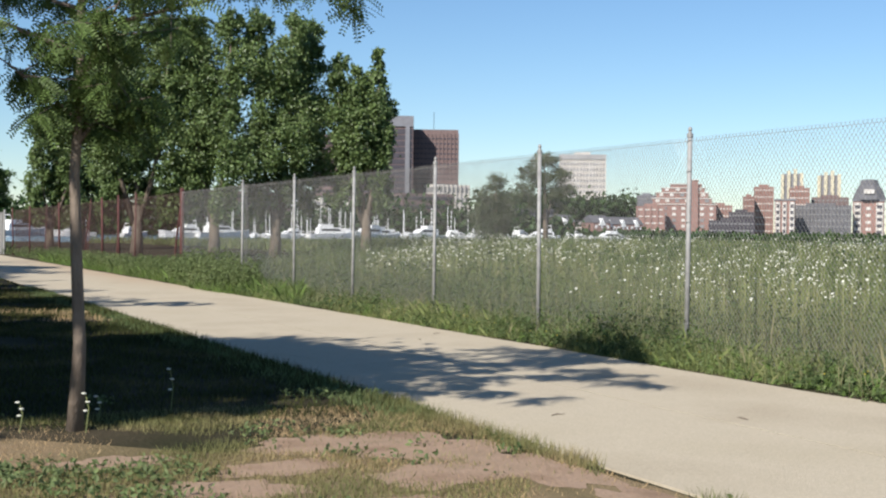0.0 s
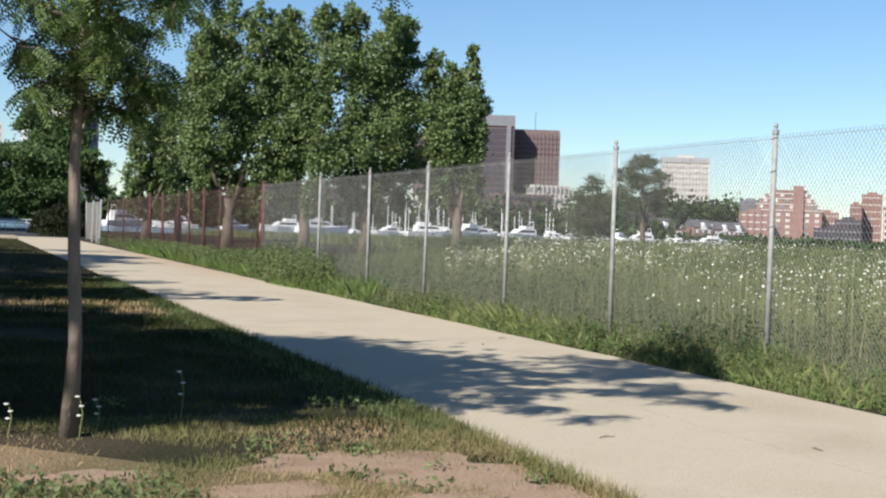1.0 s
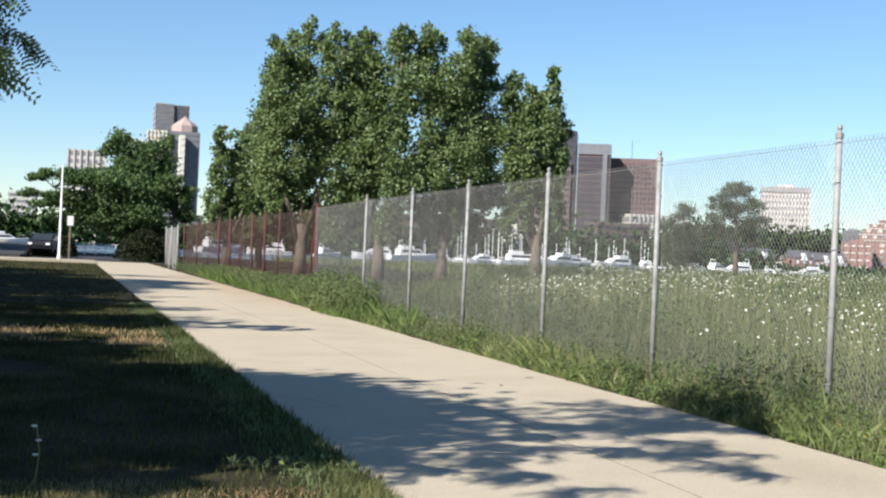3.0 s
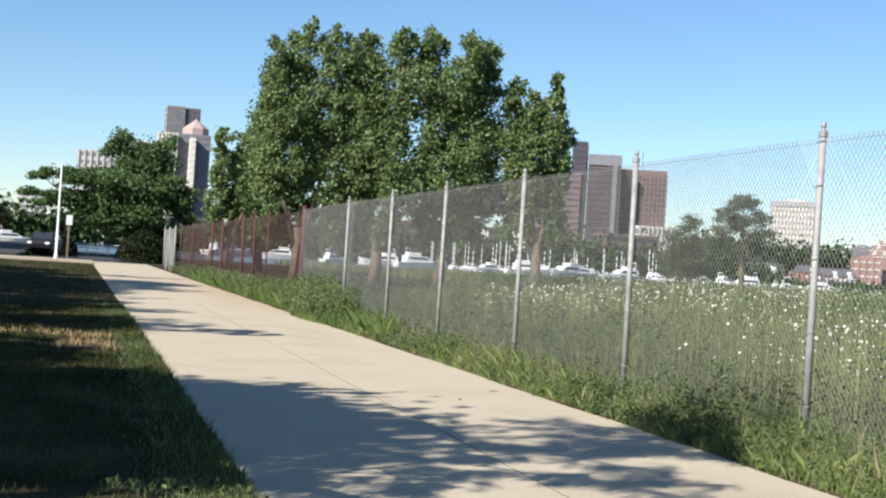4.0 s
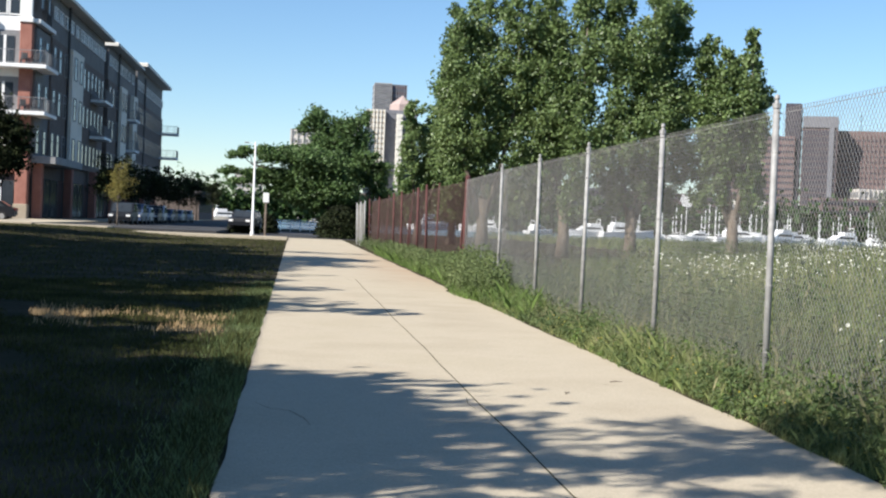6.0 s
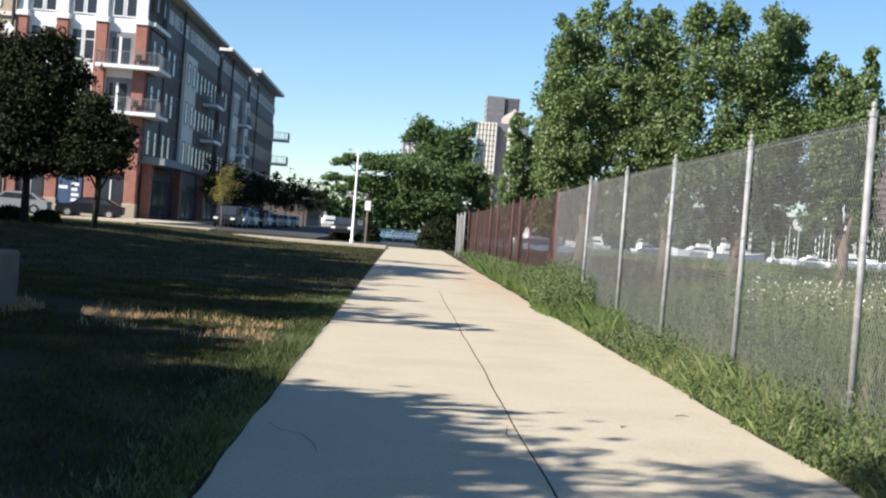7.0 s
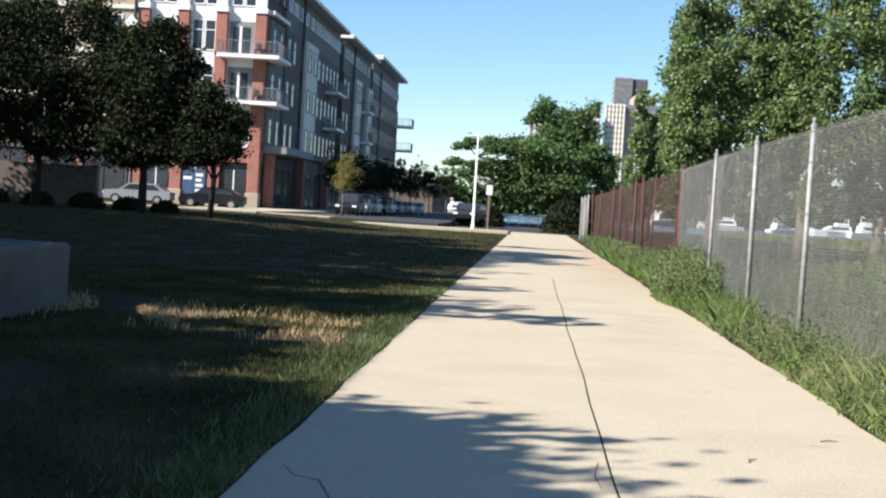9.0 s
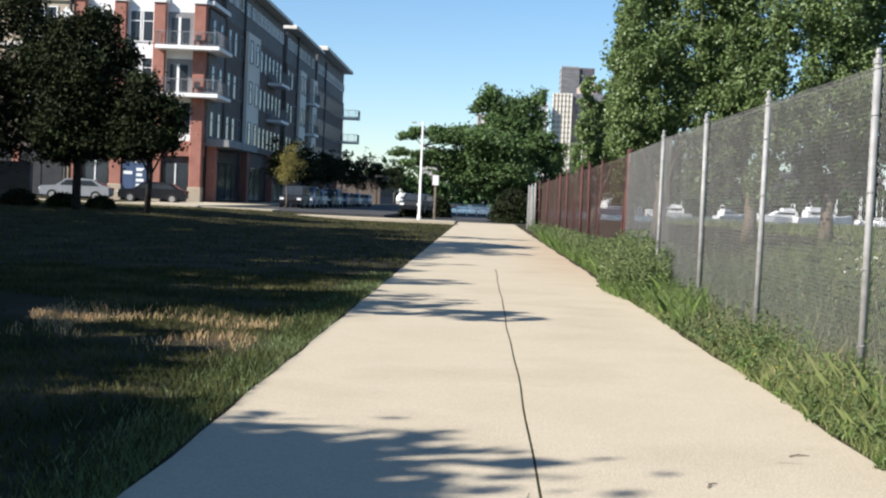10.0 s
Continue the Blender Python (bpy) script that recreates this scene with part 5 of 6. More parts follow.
part("lettering", Shape().box(-6.2, -5.5, -0.355, -0.34, 2.0, 2.25), M_LETTER, notice)
notice = part("notice_panel", Shape().box(-5.4, -4.4, -0.34, -0.26, 0.4, 2.9, 0.02), M_CAR_BLUE, apartment, "blue notice with white lines")
for k in range(5):
    part("lettering", Shape().box(-5.2, -4.6 - 0.12 * (k % 2), -0.355, -0.34, 0.6 + 0.42 * k, 0.84 + 0.42 * k), M_LETTER, notice)

# long side, facing the street: bays of different skins under a broad eave
bays = [(0.3, 6.0, M_PANEL_SHADE, 0.1, 4), (6.0, 13.5, M_BRICK_BROWN, 0.25, 4), (13.5, 19.5, M_CREAM, 0.7, 3), (19.5, 35.6, M_BRICK_BROWN, 0.2, 4), (38.5, 46.2, M_BRICK_BROWN, 0.25, 4), (46.2, 51.0, M_CREAM, 0.7, 3), (51.0, 57.2, M_BRICK_BROWN, 0.25, 4), (57.2, 61.0, M_CREAM, 0.7, 3), (64.0, 95.0, M_BRICK_BROWN, 0.3, 4)]
for y0, y1, skin, out, tall in bays:
    part("wall", Shape().box(-0.3, out, y0, y1, BASE, level(3) - 0.5), skin, apartment, "bay of the long side")
    n = max(1, int((y1 - y0) / 2.2))
    for st in range(4):
        face = out if st < 3 else 0.15
        for i in range(n):
            yy = y0 + (y1 - y0) * (i + 0.5) / n
            window(face + 0.02, yy, level(st) + (0.55 if st < 3 else 1.2), 90, 1.25 if st < 3 else 0.8, st == 3 and y0 > 5)
            if st == 3 and y0 > 5:
                window(face + 0.02, yy + 0.95, level(st) + 1.2, 90, 0.8, True)
for y0, y1 in ((6.0, 35.6), (38.5, 62.0), (64.0, 95.0)):
    part("wall", Shape().box(-0.3, 0.15, y0, y1, level(3) - 0.5, ROOF + (0.0 if y0 < 60 else 0.8)), M_PANEL_SHADE, apartment, "grey panelled top storey")
    part("downpipe", Shape().tube([(0.35, y0 + 7.3, BASE), (0.35, y0 + 7.3, ROOF)], 0.12, 6), M_DARK, apartment)
part("roof", Shape().box(-1.2, 1.2, 6.0, 35.8, ROOF, ROOF + 0.4, 0.1), M_CREAM, apartment, "broad pale eave")
part("roof", Shape().box(-1.2, 1.3, 38.2, 62.3, ROOF, ROOF + 0.4, 0.1), M_CREAM, apartment, "broad pale eave")
part("roof", Shape().box(-3.0, 1.5, 64.0, 95.6, ROOF + 0.8, ROOF + 1.3, 0.1), M_CREAM, apartment, "broad pale eave")
part("roof", Shape().box(-11.2, 2.2, -1.2, 6.8, CORNER_ROOF, CORNER_ROOF + 0.5, 0.1), M_WHITE, apartment, "white overhanging corner eave")
part("canopy", Shape().box(-0.3, 1.9, 0.5, 13.2, BASE - 0.3, BASE + 0.3, 0.05), M_GREY, apartment, "grey canopy over the arcade")
# glass strips over the wall stand in for the arcade's shaded recess
for i in range(5):
    sw = part("shop_window", Shape().box(-0.2, 0.05, 2.6 + 14 * i, 14.4 + 14 * i, 0.2, 3.4), M_GLASS, apartment, "dark glazing in place of the arcade's shaded recess")
    for k in range(5):
        part("window_frame", Shape().box(0.05, 0.1, 2.6 + 14 * i + 2.9 * k, 2.75 + 14 * i + 2.9 * k, 0.2, 3.4), M_DARK, sw)
for i in range(7):
    part("pier", Shape().box(0.0, 0.7, 1.0 + 14 * i, 2.0 + 14 * i, -0.3, BASE, 0.04), M_BRICK, apartment)
for st in (1, 2):
    balcony(0.2, 1.7, 27.0, 32.0, level(st) - 0.1)
    balcony(0.25, 1.7, 52.0, 56.0, level(st) - 0.1)
for st in (1, 2):
    balcony(0.3, 2.9, 92.0, 95.0, level(st) + 0.9)

low = thing("low_building", "low dark brick building farther down the street", "building", pose(-16.5, 225, 0.3))
part("wall", Shape().box(-8, 1, 0, 40, -0.3, 4.6), M_BRICK_BROWN, low)
part("roof", Shape().box(-8.4, 1.4, -0.4, 40.4, 4.6, 5.0), M_SLATE, low)
for i in range(7):
    part("window", Shape().box(1.0, 1.04, 3 + 5 * i, 5 + 5 * i, 1.4, 3.2), M_GLASS, low)
grey_wall = setting("wall_garden", Shape().box(-50, -21.9, 78, 78.4, 0, 2.4), M_BRICK_BROWN, "plain dark boundary wall behind the maples", "wall")


# near-black maple leaf puts the building's shade into these crowns
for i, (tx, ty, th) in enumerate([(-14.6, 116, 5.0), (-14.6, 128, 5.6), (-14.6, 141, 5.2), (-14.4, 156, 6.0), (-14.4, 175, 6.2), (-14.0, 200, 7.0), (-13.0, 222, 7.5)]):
    tree("street_tree", "small street tree along the sidewalk, darkened for the building's shade", tx, ty, 0.4, th, 0.09, 1.7, (1.1, 1.1), M_LEAF_MAPLE, M_BARK, 2600, 0.26, 210 + i, clump=0.65, limbs=9, group="street trees")


# ---------------------------------------------------------------- skyline
def tower(name, label, x0, x1, y0, deep, z1, wall_mat, floors, pane_mat, gap=0.5, columns=0, z0=0.0, top=0.0, roof=None, sides=True, turn=0.0):
    """A block with a recessed window band to each storey and, if asked for, uprights between them."""
    t = thing(name, label, "building", pose((x0 + x1) / 2, y0, 0, 0, 0, turn))
    w = (x1 - x0) / 2 * math.cos(radians(turn))
    part("wall", Shape().box(-w, w, 0, deep, z0, z1), wall_mat, t)
    hgt = (z1 - top - z0) / floors
    for i in range(floors):
        za = z0 + hgt * (i + 0.5 - gap / 2)
        s = Shape().box(-w + 0.5, w - 0.5, -0.25, 0.1, za, za + hgt * gap)
        if sides:
            s.box(-w - 0.25, -w + 0.1, 0.5, deep - 0.5, za, za + hgt * gap)
        part("window_band", s, pane_mat, t)
    for i in range(columns + 1 if columns else 0):
        cx_ = -w + 2 * w * i / columns
        part("mullion", Shape().box(cx_ - w * 0.3 / columns, cx_ + w * 0.3 / columns, -0.7, 0.1, z0, z1 - top * 0.6), wall_mat, t)
    if roof:
        part("roof", Shape().box(-w * roof[0], w * roof[0], deep * 0.2, deep * 0.8, z1, z1 + roof[1]), wall_mat, t)
    return t


tower("office_tower", "dark brown-grey office tower with narrow window strips", 310, 360, 902, 40, 76, M_PURPLE, 17, M_PURPLE_DARK, 0.35, turn=-24)
tower("office_tower", "dark office tower with a pale top storey", 349, 361, 896, 30, 100, M_PURPLE_DARK, 22, M_PURPLE_DARK, 0.3, turn=-24)
t_a = tower("office_tower", "dark glass tower with a pale cornice", 360, 386.5, 890, 30, 90.5, M_PURPLE, 18, M_PURPLE_DARK, 0.85, 0, top=9, turn=-24)
part("cornice", Shape().box(-12.3, 12.3, -1.2, 30, 83, 91), M_TOWER_GREY, t_a, "pale top storey")
part("pilaster", Shape().box(6.2, 9.6, -1.4, 1, 0, 83), M_TOWER_GREY, t_a, "pale upright strip")
t_b = tower("office_tower", "square brown office tower with dark vertical slots", 390, 429, 900, 38, 83, M_PURPLE, 20, M_PURPLE_DARK, 0.3, 12, top=5, turn=-24)
part("mast", Shape().tube([(-1, 15, 83), (-1, 15, 98)], 0.2, 5), M_DARK, t_b)
tower("office_building", "low white building with a grid of windows", 400, 429, 880, 20, 40, M_TOWER_PALE, 5, M_GREY, 0.5, 8, z0=0)
tower("office_building", "low pale building before the towers", 310, 330, 880, 20, 28, M_CREAM, 3, M_GREY, 0.35, 5)
t_w = tower("office_building", "pale concrete office slab with a fine window grid", 404, 437, 700, 25, 53.5, M_TOWER_PALE, 14, M_TOWER_MID, 0.45, 14, top=4, roof=(0.35, 2.0), turn=-29)
part("cornice", Shape().box(-14.8, 14.8, -0.8, 25, 50.6, 53.7), M_TOWER_MID, t_w, "grey top storey")
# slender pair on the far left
# the grey wall colour carries the shade of this face
tower("residential_tower", "tall grey tower, its shade put into the wall colour", 60, 83, 900, 35, 80, M_TOWER_GREY, 20, M_TOWER_GREY, 0.3)
tower("residential_tower", "cream sunlit tower with rows of narrow windows", 47.5, 60, 896, 14, 79.5, M_CREAM, 22, M_TAN, 0.35, 5)
tower("residential_tower", "cream pilaster strip on the tall tower", 68.5, 72.5, 894, 5, 77, M_CREAM, 18, M_CREAM, 0.3)
# angular tower: its lit and shaded faces differ by wall colour
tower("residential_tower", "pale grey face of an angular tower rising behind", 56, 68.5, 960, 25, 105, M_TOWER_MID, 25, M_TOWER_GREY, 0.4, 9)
tower("residential_tower", "face of an angular tower rising behind, its shade in the colour", 68.5, 80, 962, 25, 104.5, M_TOWER_GREY, 25, M_PURPLE, 0.4, 6)
dome = thing("domed_roof", "rose-coloured faceted roof on the tall tower", "roof", pose(73.5, 905, 79))
part("roof", Shape().lathe(0, 10, [(0, 9.3), (6, 9.3), (8, 7), (11, 2.5), (13, 0.3)], 8), M_ROOF_ROSE, dome)
tower("residential_tower", "white stepped building with open balconies", 33, 44, 890, 15, 72, M_WHITE, 16, M_GREY, 0.4)
tower("office_building", "pale glass block across the harbour", -4, 20, 880, 20, 62, M_TOWER_PALE, 12, M_GREY, 0.5, 6)
tower("office_building", "pale low block across the harbour", -40, -22, 880, 20, 32, M_TOWER_PALE, 8, M_GREY, 0.4)

# the waterfront on the right
def house(x, y, w, hgt, deep, ridge, wall_mat, roof_mat, label, columns):
    t = thing("waterfront_house", label, "house", pose(x, y, 0))
    part("wall", Shape().box(-w / 2, w / 2, 0, deep, 0, hgt), wall_mat, t)
    s = Shape()
    s.v += [(-w / 2 - 0.4, -0.4, hgt), (w / 2 + 0.4, -0.4, hgt), (w / 2 + 0.4, deep + 0.4, hgt), (-w / 2 - 0.4, deep + 0.4, hgt), (-w / 2 - 0.4, deep / 2, hgt + ridge), (w / 2 + 0.4, deep / 2, hgt + ridge)]
    s.f += [(0, 1, 5, 4), (2, 3, 4, 5), (1, 2, 5), (3, 0, 4), (3, 2, 1, 0)]
    part("roof", s, roof_mat, t)
    for i in range(max(1, columns // 3)):
        gx_ = -w / 2 + w * (i + 0.5) / max(1, columns // 3)
        gw = w * 0.2 / max(1, columns // 3)
        part("gable", Shape().prism([(gx_ - gw, hgt - 1.5), (gx_, hgt + ridge * 0.6), (gx_ + gw, hgt - 1.5)], -0.6, deep / 2), M_WHITE, t, "white boarded gable")
    for i in range(columns):
        wx = -w / 2 + w * (i + 0.5) / columns
        for zz in (hgt * 0.3, hgt * 0.68):
            part("window", Shape().box(wx - w * 0.18 / columns, wx + w * 0.18 / columns, -0.15, 0.05, zz, zz + hgt * 0.18), M_WHITE, t)
    return t


def far_x(x, y):
    """Carries a place on the quay line (y = 600) back or forth along its line of sight from the lawn."""
    return -4 + (x + 4) * (y - 4) / 596


def facing(x, y):
    """The turn of a waterfront front that looks back over the meadow."""
    return -math.degrees(math.atan2(x + 4, y - 4))


house(343, 590, 12, 9.2, 12, 4.0, M_CITY_BRICK, M_SLATE, "small gabled brick house by the water", 3)
house(366, 590, 11, 9.2, 12, 4.0, M_CITY_BRICK, M_SLATE, "small gabled brick house by the water", 3)
house(382, 594, 26, 8.6, 12, 4.0, M_CITY_BRICK, M_SLATE, "row of brick houses with slate roofs and dormers", 9)
for x0, x1, y0, z1, m, fl, co, lb in (
    (440, 460, 606, 20.5, M_CITY_BRICK, 5, 5, "low brick terrace with pale sills"),
    (395, 413, 600, 19, M_CITY_BRICK, 5, 0, "plain low brick house front"),
    (468, 476, 632, 26, M_CITY_BRICK, 7, 2, "narrow brick warehouse end"),
    (476, 490, 640, 32, M_CITY_BRICK, 8, 3, "tall red brick warehouse"),
    (503, 549, 600, 22, M_SLATE, 6, 12, "long dark brick apartment house with slate mansard"),
    (502, 517, 622, 32, M_CITY_BRICK, 8, 3, "brick warehouse rising behind the long house"),
    (519, 547, 630, 27, M_PURPLE, 7, 4, "dull red roofed block behind the long house"),
    (395, 407, 640, 25, M_TOWER_GREY, 6, 5, "grey block among the brick houses"),
    (444, 476, 590, 12, M_PURPLE_DARK, 3, 7, "low dark sheds on the quay"),
    (458, 476, 596, 17, M_PURPLE_DARK, 4, 5, "low dark sheds on the quay"),
):
    x0, x1, z1 = far_x(x0, y0), far_x(x1, y0), 1.3 + (z1 - 1.3) * (y0 - 4) / 596
    tower("city_building", lb, x0, x1, y0, 18, z1, m, fl, M_TOWER_PALE if m == M_CITY_BRICK else M_GREY, 0.2, co + 4, roof=(0.5, 1.5), turn=facing((x0 + x1) / 2, y0))


def bay_house(x0, x1, y0, z1, bays, label):
    """A brick house with white bay windows standing out from its front."""
    turn = facing((x0 + x1) / 2, y0)
    t = thing("bay_house", label, "building", pose(x0, y0, 0, 0, 0, turn))
    f = math.cos(radians(turn))
    bays, x1 = [(p * f, q * f) for p, q in bays], x0 + (x1 - x0) * f
    part("wall", Shape().box(0, x1 - x0, 0, 14, 0, z1), M_CITY_BRICK, t)
    part("cornice", Shape().box(-0.4, x1 - x0 + 0.4, -0.6, 14, z1, z1 + 0.9), M_TOWER_GREY, t)
    for b0, b1 in bays:
        bay = part("bay", Shape().box(b0, b1, -1.2, 0, 0, z1 - 1.0, 0.1), M_TOWER_PALE, t, "white bay")
        for k in range(6):
            part("window", Shape().box(b0 + 0.5, b1 - 0.5, -1.35, -1.15, 1.4 + (z1 - 2) / 6 * k, 3.4 + (z1 - 2) / 6 * k), M_PURPLE_DARK, bay)
    for k in range(5):
        part("window", Shape().box((x1 - x0) * 0.42, (x1 - x0) * 0.58, -0.2, 0.1, 3 + z1 / 6 * k, 4.8 + z1 / 6 * k), M_TOWER_PALE, t)
    return t


bay_house(488, 503, 596, 24, ((0.5, 4.0), (5.6, 8.6), (10.8, 14.4)), "white-bayed brick apartment house with slate roof")
corner_house = bay_house(549, 574, 598, 25, ((1.0, 6.5), (18.5, 24.0)), "brick and white corner apartment house")
part("roof", Shape().lathe(9.3, 7, [(25.8, 10.5), (32, 8), (35, 6), (38, 5), (38.5, 0.2)], 8), M_SLATE, corner_house, "dark mansard roof")
part("dormer", Shape().box(6.3, 12.3, -2.6, 2, 29.5, 32.0, 0.2), M_TOWER_PALE, corner_house)
for x0, x1 in ((495.5, 512), (523, 541)):
    k = (700 - 4) / 596
    xa, xb = far_x(x0, 700), far_x(x1, 700)
    t = thing("yellow_tower", "pale yellow residential tower with dark upright slots", "building", pose(xa, 700, 0, 0, 0, facing(xa, 700)))
    w = (xb - xa) / 7 * math.cos(radians(facing(xa, 700)))
    for q, top in ((0, 46.0), (2, 48.5), (4, 49.5), (6, 47.0)):
        part("shaft", Shape().box(w * q, w * (q + 1), -1.5, 14, 0, top), M_TOWER_YELLOW, t)
    # back wall coloured grey so that the slots read as shaded
    part("wall", Shape().box(w * 0.5, w * 6.5, 0, 13, 0, 46.5), M_TOWER_GREY, t, "grey back wall giving the slots between the shafts their shade")
stepped = thing("stepped_apartments", "stepped pink brick apartment block with rows of balconies", "building", pose(435, 608, 0, 0, 0, facing(435, 608)))
for w0, w1, z0, z1 in ((-21, 16, 0, 21), (-20, 13.5, 21, 24.4), (-18, 11.5, 24.4, 27.6), (-15, 9.5, 27.6, 30.4), (-10, 7.5, 30.4, 32.6), (0, 5.5, 32.6, 35.0)):
    tier = part("storey_tier", Shape().box(w0, w1, 0, 20, z0, z1), M_CITY_BRICK, stepped)
    zz = z0 + (4 if z0 == 0 else 1)
    while zz + 2 < z1 + 0.5:
        n_ = int((w1 - w0) / 5)
        for k in range(n_):
            xk = w0 + (w1 - w0) * (k + 0.5) / n_
            part("window", Shape().box(xk - 1.1, xk + 1.1, -0.3, 0.1, zz, zz + 1.7), M_TOWER_PALE if (k + int(zz)) % 3 else M_GREY, tier)
        zz += 3.4
    part("cornice", Shape().box(w0 - 0.5, w1 + 0.5, -0.5, 20, z1 - 0.4, z1 + 0.1), M_TOWER_PALE, tier)
part("slab", Shape().box(0.2, 5.8, -1.8, 2, 0, 33), M_CITY_BRICK, stepped, "plain brick stair slab")

# dark warehouses along the far quay
r3 = random.Random(9)
wx = 10.0
while wx < 330:
    wide = r3.uniform(14, 30)
    tall = r3.uniform(9, 22)
    kind = r3.choice([M_PURPLE, M_BRICK_BROWN, M_PURPLE, M_CITY_BRICK, M_TOWER_GREY])
    tower("quay_warehouse", "dull brown warehouse block along the far quay", wx, wx + wide, 575 + r3.uniform(-6, 10), 15, tall, kind, max(2, int(tall / 3.6)), M_PURPLE_DARK, 0.4, 0)
    wx += wide + r3.uniform(-1, 6)

# trees along the far shore
shore = []
r1 = np.random.default_rng(61)
for k in range(230):
    sx = r1.uniform(-120, 560)
    sy = 560 - 0.02 * sx
    sz = r1.uniform(6, 16) if sx < 320 else r1.uniform(1.5, 4.0)
    n = 130
    shore.append(np.stack([sx + r1.normal(0, 5.5, n), sy + r1.normal(0, 4, n), np.abs(r1.normal(sz * 0.6, sz * 0.35, n))], 1))
stuff("far_trees", cards(np.concatenate(shore), 2.6, 0.8, 0, 62), M_LEAF_ROAD, "hazy line of trees along the far shore", "trees")
hill = []
for k in range(60):
    sx = r1.uniform(330, 480)
    n = 110
    hill.append(np.stack([sx + r1.normal(0, 6, n), 660 + r1.normal(0, 6, n), 8 + np.abs(r1.normal(10, 4, n))], 1))
stuff("far_trees", cards(np.concatenate(hill), 3.0, 0.8, 0, 63), M_LEAF_ROAD, "dark wooded hill behind the brick houses", "trees")


# ---------------------------------------------------------------- marina
def motor_boat(x, y, turn, long, label):
    b = thing("motor_boat", label, "boat", pose(x, y, 0.0, 0, 0, turn), "moored boats")
    k = long / 12
    hull = Shape()
    rings = [(-6, 1.7, 1.1), (-2, 1.9, 1.2), (2, 1.8, 1.4), (5, 0.9, 1.7), (6.3, 0.08, 1.9)]
    for px, hw, hz in rings:
        hull.v += [(px * k, -hw * k, hz * k), (px * k, -hw * 0.7 * k, 0.0), (px * k, hw * 0.7 * k, 0.0), (px * k, hw * k, hz * k)]
    for i in range(4):
        for j in range(4):
            hull.f.append((i * 4 + j, i * 4 + (j + 1) % 4, i * 4 + 4 + (j + 1) % 4, i * 4 + 4 + j))
    hull.f += [(0, 3, 2, 1), (16, 17, 18, 19)]
    part("hull", hull, M_WHITE, b)
    part("cabin", Shape().prism([(-4 * k, 1.2 * k), (-3.8 * k, 2.6 * k), (0.8 * k, 2.6 * k), (2.8 * k, 1.4 * k)], -1.3 * k, 1.3 * k), M_WHITE, b)
    part("cabin_window", Shape().prism([(-3.3 * k, 1.8 * k), (-3.2 * k, 2.3 * k), (0.7 * k, 2.3 * k), (1.6 * k, 1.8 * k)], -1.33 * k, 1.33 * k), M_GLASS, b)
    part("flybridge", Shape().box(-3.4 * k, -0.4 * k, -1.1 * k, 1.1 * k, 2.6 * k, 3.3 * k, 0.1), M_WHITE, b)
    part("radar_arch", Shape().tube([(-3 * k, -1 * k, 3.2 * k), (-3.3 * k, -0.8 * k, 4.3 * k), (-3.3 * k, 0.8 * k, 4.3 * k), (-3 * k, 1 * k, 3.2 * k)], 0.1, 5), M_WHITE, b)
    return b


def sail_boat(x, y, turn, mast):
    b = thing("sail_boat", "white sailing boat with bare mast at its mooring", "boat", pose(x, y, 0.0, 0, 0, turn), "moored boats")
    hull = Shape()
    for px, hw, hz in [(-4, 1.0, 0.9), (0, 1.4, 0.9), (3, 0.8, 1.0), (4.6, 0.05, 1.2)]:
        hull.v += [(px, -hw, hz), (px, -hw * 0.5, 0.0), (px, hw * 0.5, 0.0), (px, hw, hz)]
    for i in range(3):
        for j in range(4):
            hull.f.append((i * 4 + j, i * 4 + (j + 1) % 4, i * 4 + 4 + (j + 1) % 4, i * 4 + 4 + j))
    hull.f += [(0, 3, 2, 1), (12, 13, 14, 15)]
    part("hull", hull, M_WHITE, b)
    part("cabin", Shape().box(-1.8, 1.4, -0.7, 0.7, 0.9, 1.4, 0.1), M_WHITE, b)
    m = part("mast", Shape().tube([(0.5, 0, 0.9), (0.5, 0, mast)], 0.11, 5), M_WHITE, b)
    part("boom", Shape().tube([(0.5, 0, 2.0), (-3.2, 0, 2.0)], 0.09, 5), M_WHITE, m)
    return b


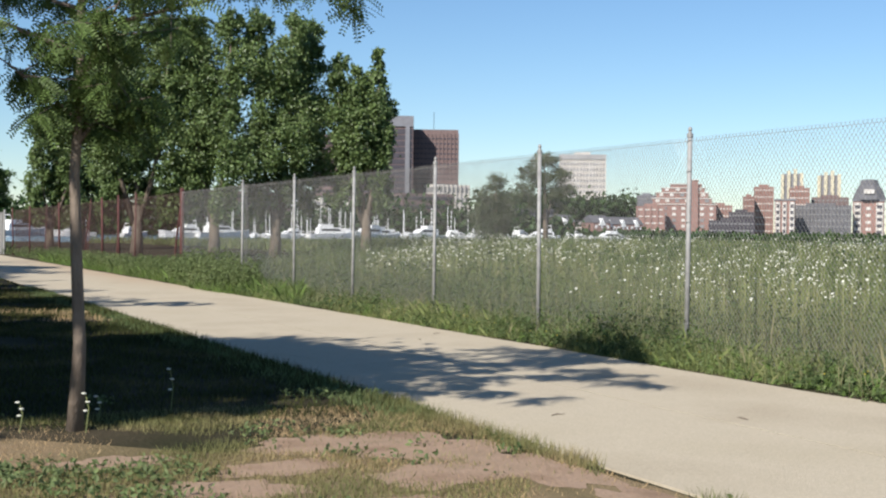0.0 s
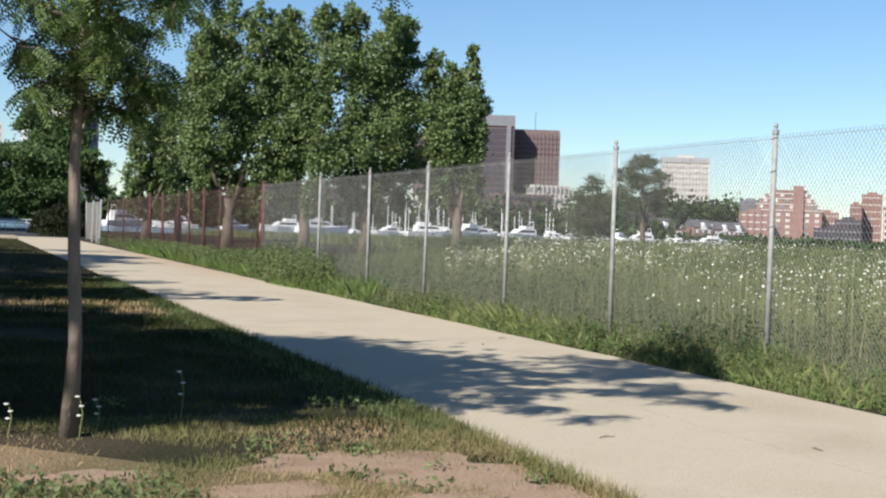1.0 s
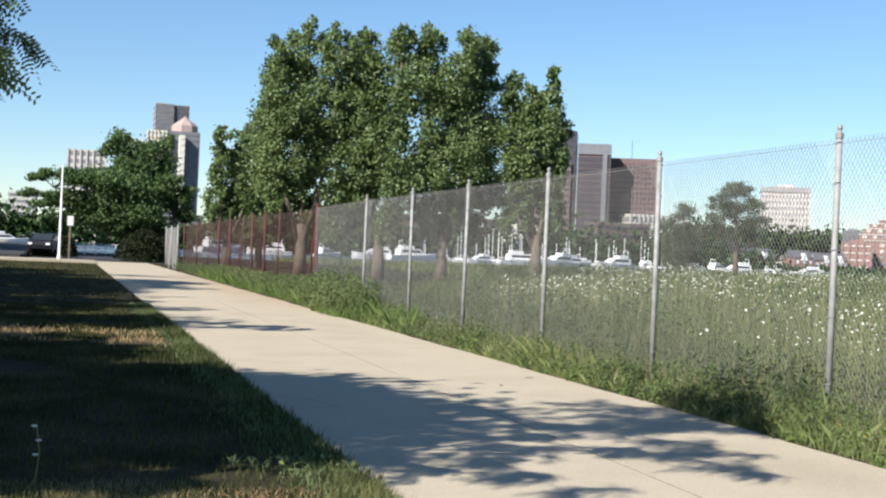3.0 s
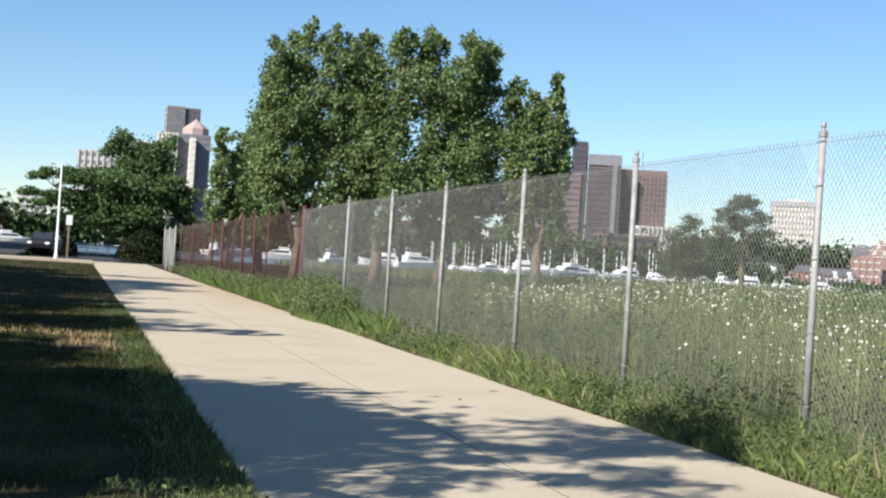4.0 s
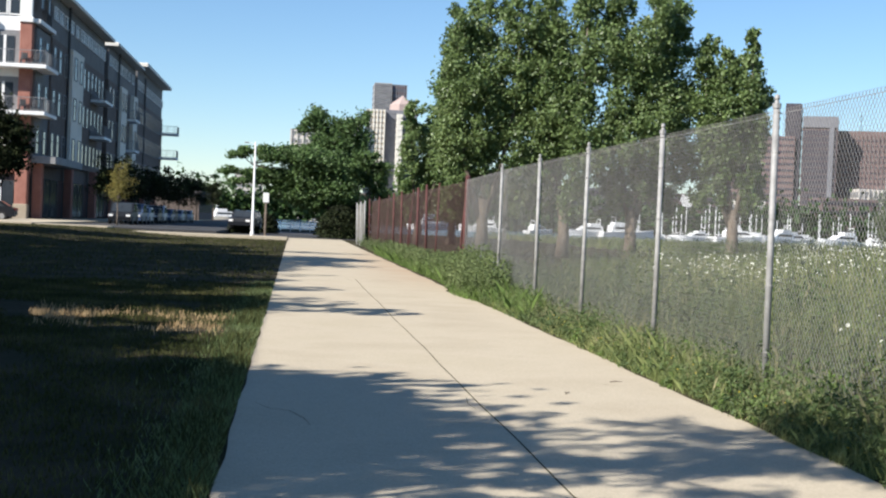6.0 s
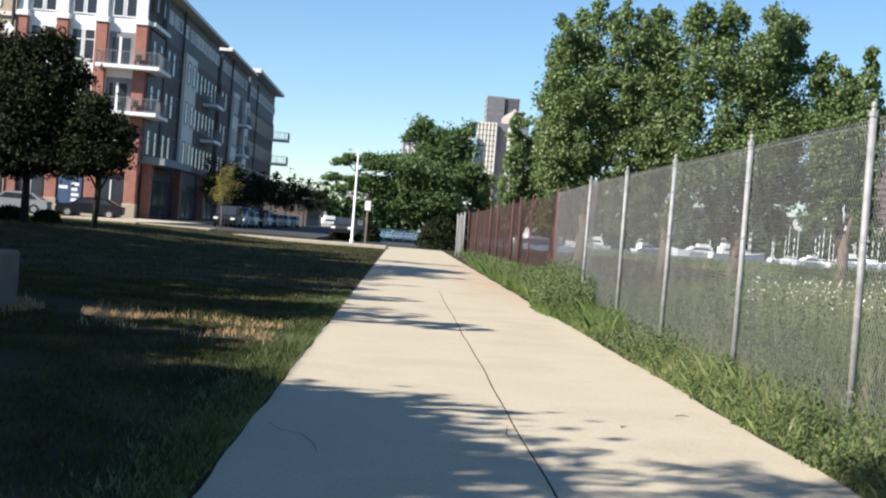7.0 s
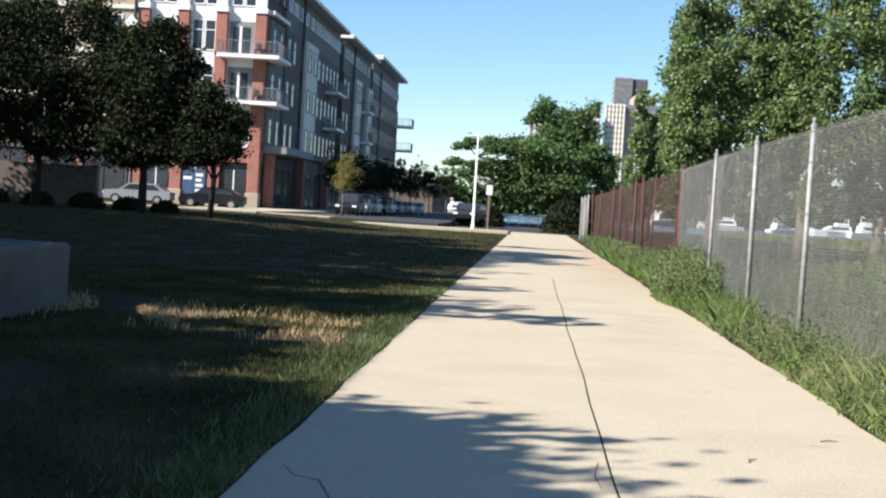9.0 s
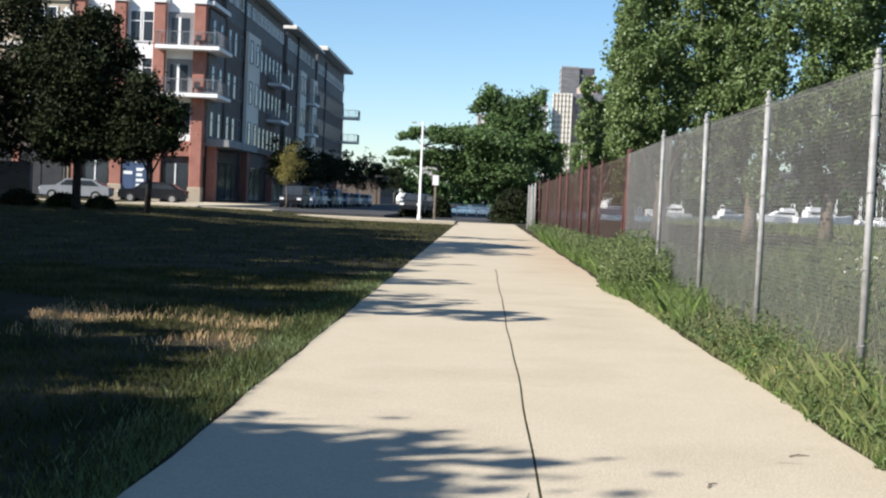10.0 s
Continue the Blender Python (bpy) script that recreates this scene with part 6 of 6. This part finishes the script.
r2 = random.Random(5)
for i in range(14):
    motor_boat(36 + 13 * i + r2.uniform(-3, 3), 330 + r2.uniform(-8, 20), r2.uniform(0, 40) + 170 * (i % 2), r2.uniform(9, 15), "white motor cruiser moored at the marina")
for i in range(12):
    motor_boat(125 + 9 * i + r2.uniform(-2, 2), 350 + r2.uniform(-8, 20), r2.uniform(0, 50), r2.uniform(8, 12), "small white motor boat moored at the marina")
for i in range(34):
    sail_boat(103 + 2.1 * i + r2.uniform(-1, 1), 365 + r2.uniform(-10, 24), r2.uniform(60, 120), r2.uniform(6.5, 10.5))
for i in range(4):
    motor_boat(-40 + 8 * i, 330 + r2.uniform(-5, 20), r2.uniform(0, 30), r2.uniform(8, 11), "white motor boat beyond the street's end")
board = thing("marina_board", "white board on a tall thin post by the marina", "sign", pose(47.9, 160, 0))
part("post", Shape().lathe(0, 0, [(-0.1, 0.06), (5.0, 0.05)], 6), M_WHITE, board)
part("sign_panel", Shape().prism([(-0.85, 5.6), (-0.5, 4.9), (0.4, 4.8), (0.8, 5.3), (0.7, 5.9), (0.1, 6.2), (-0.6, 6.3)], -0.04, 0.04), M_WHITE, board)
rail = thing("quay_railing", "pale metal railing at the path's far end", "railing", pose(0, 140, 0))
for i in range(13):
    part("post", Shape().tube([(-4 + i, 0, 0), (-4 + i, 0, 1.1)], 0.04, 5), M_WHITE, rail)
for zz in (0.3, 0.7, 1.1):
    part("bar", Shape().tube([(-4, 0, zz), (8, 0, zz)], 0.035, 5), M_WHITE, rail)

for i, (tx, ty, turn) in enumerate([(3.2, 19.6, 20), (2.6, 18.7, 60), (0.75, 12.2, 10), (2.0, 11.5, 80)]):
    tw = thing("twig", "small fallen twig lying on the path", "twig", pose(tx, ty, 0.006, 0, 0, turn), "twigs")
    part("stick", Shape().tube([(0, 0, 0), (0.06, 0.012, 0.004), (0.13, 0.0, 0)], [0.004, 0.004, 0.002], 5), M_BARK, tw)
    part("side_stick", Shape().tube([(0.06, 0.012, 0.004), (0.09, 0.04, 0.004)], [0.003, 0.0015], 4), M_BARK, tw)
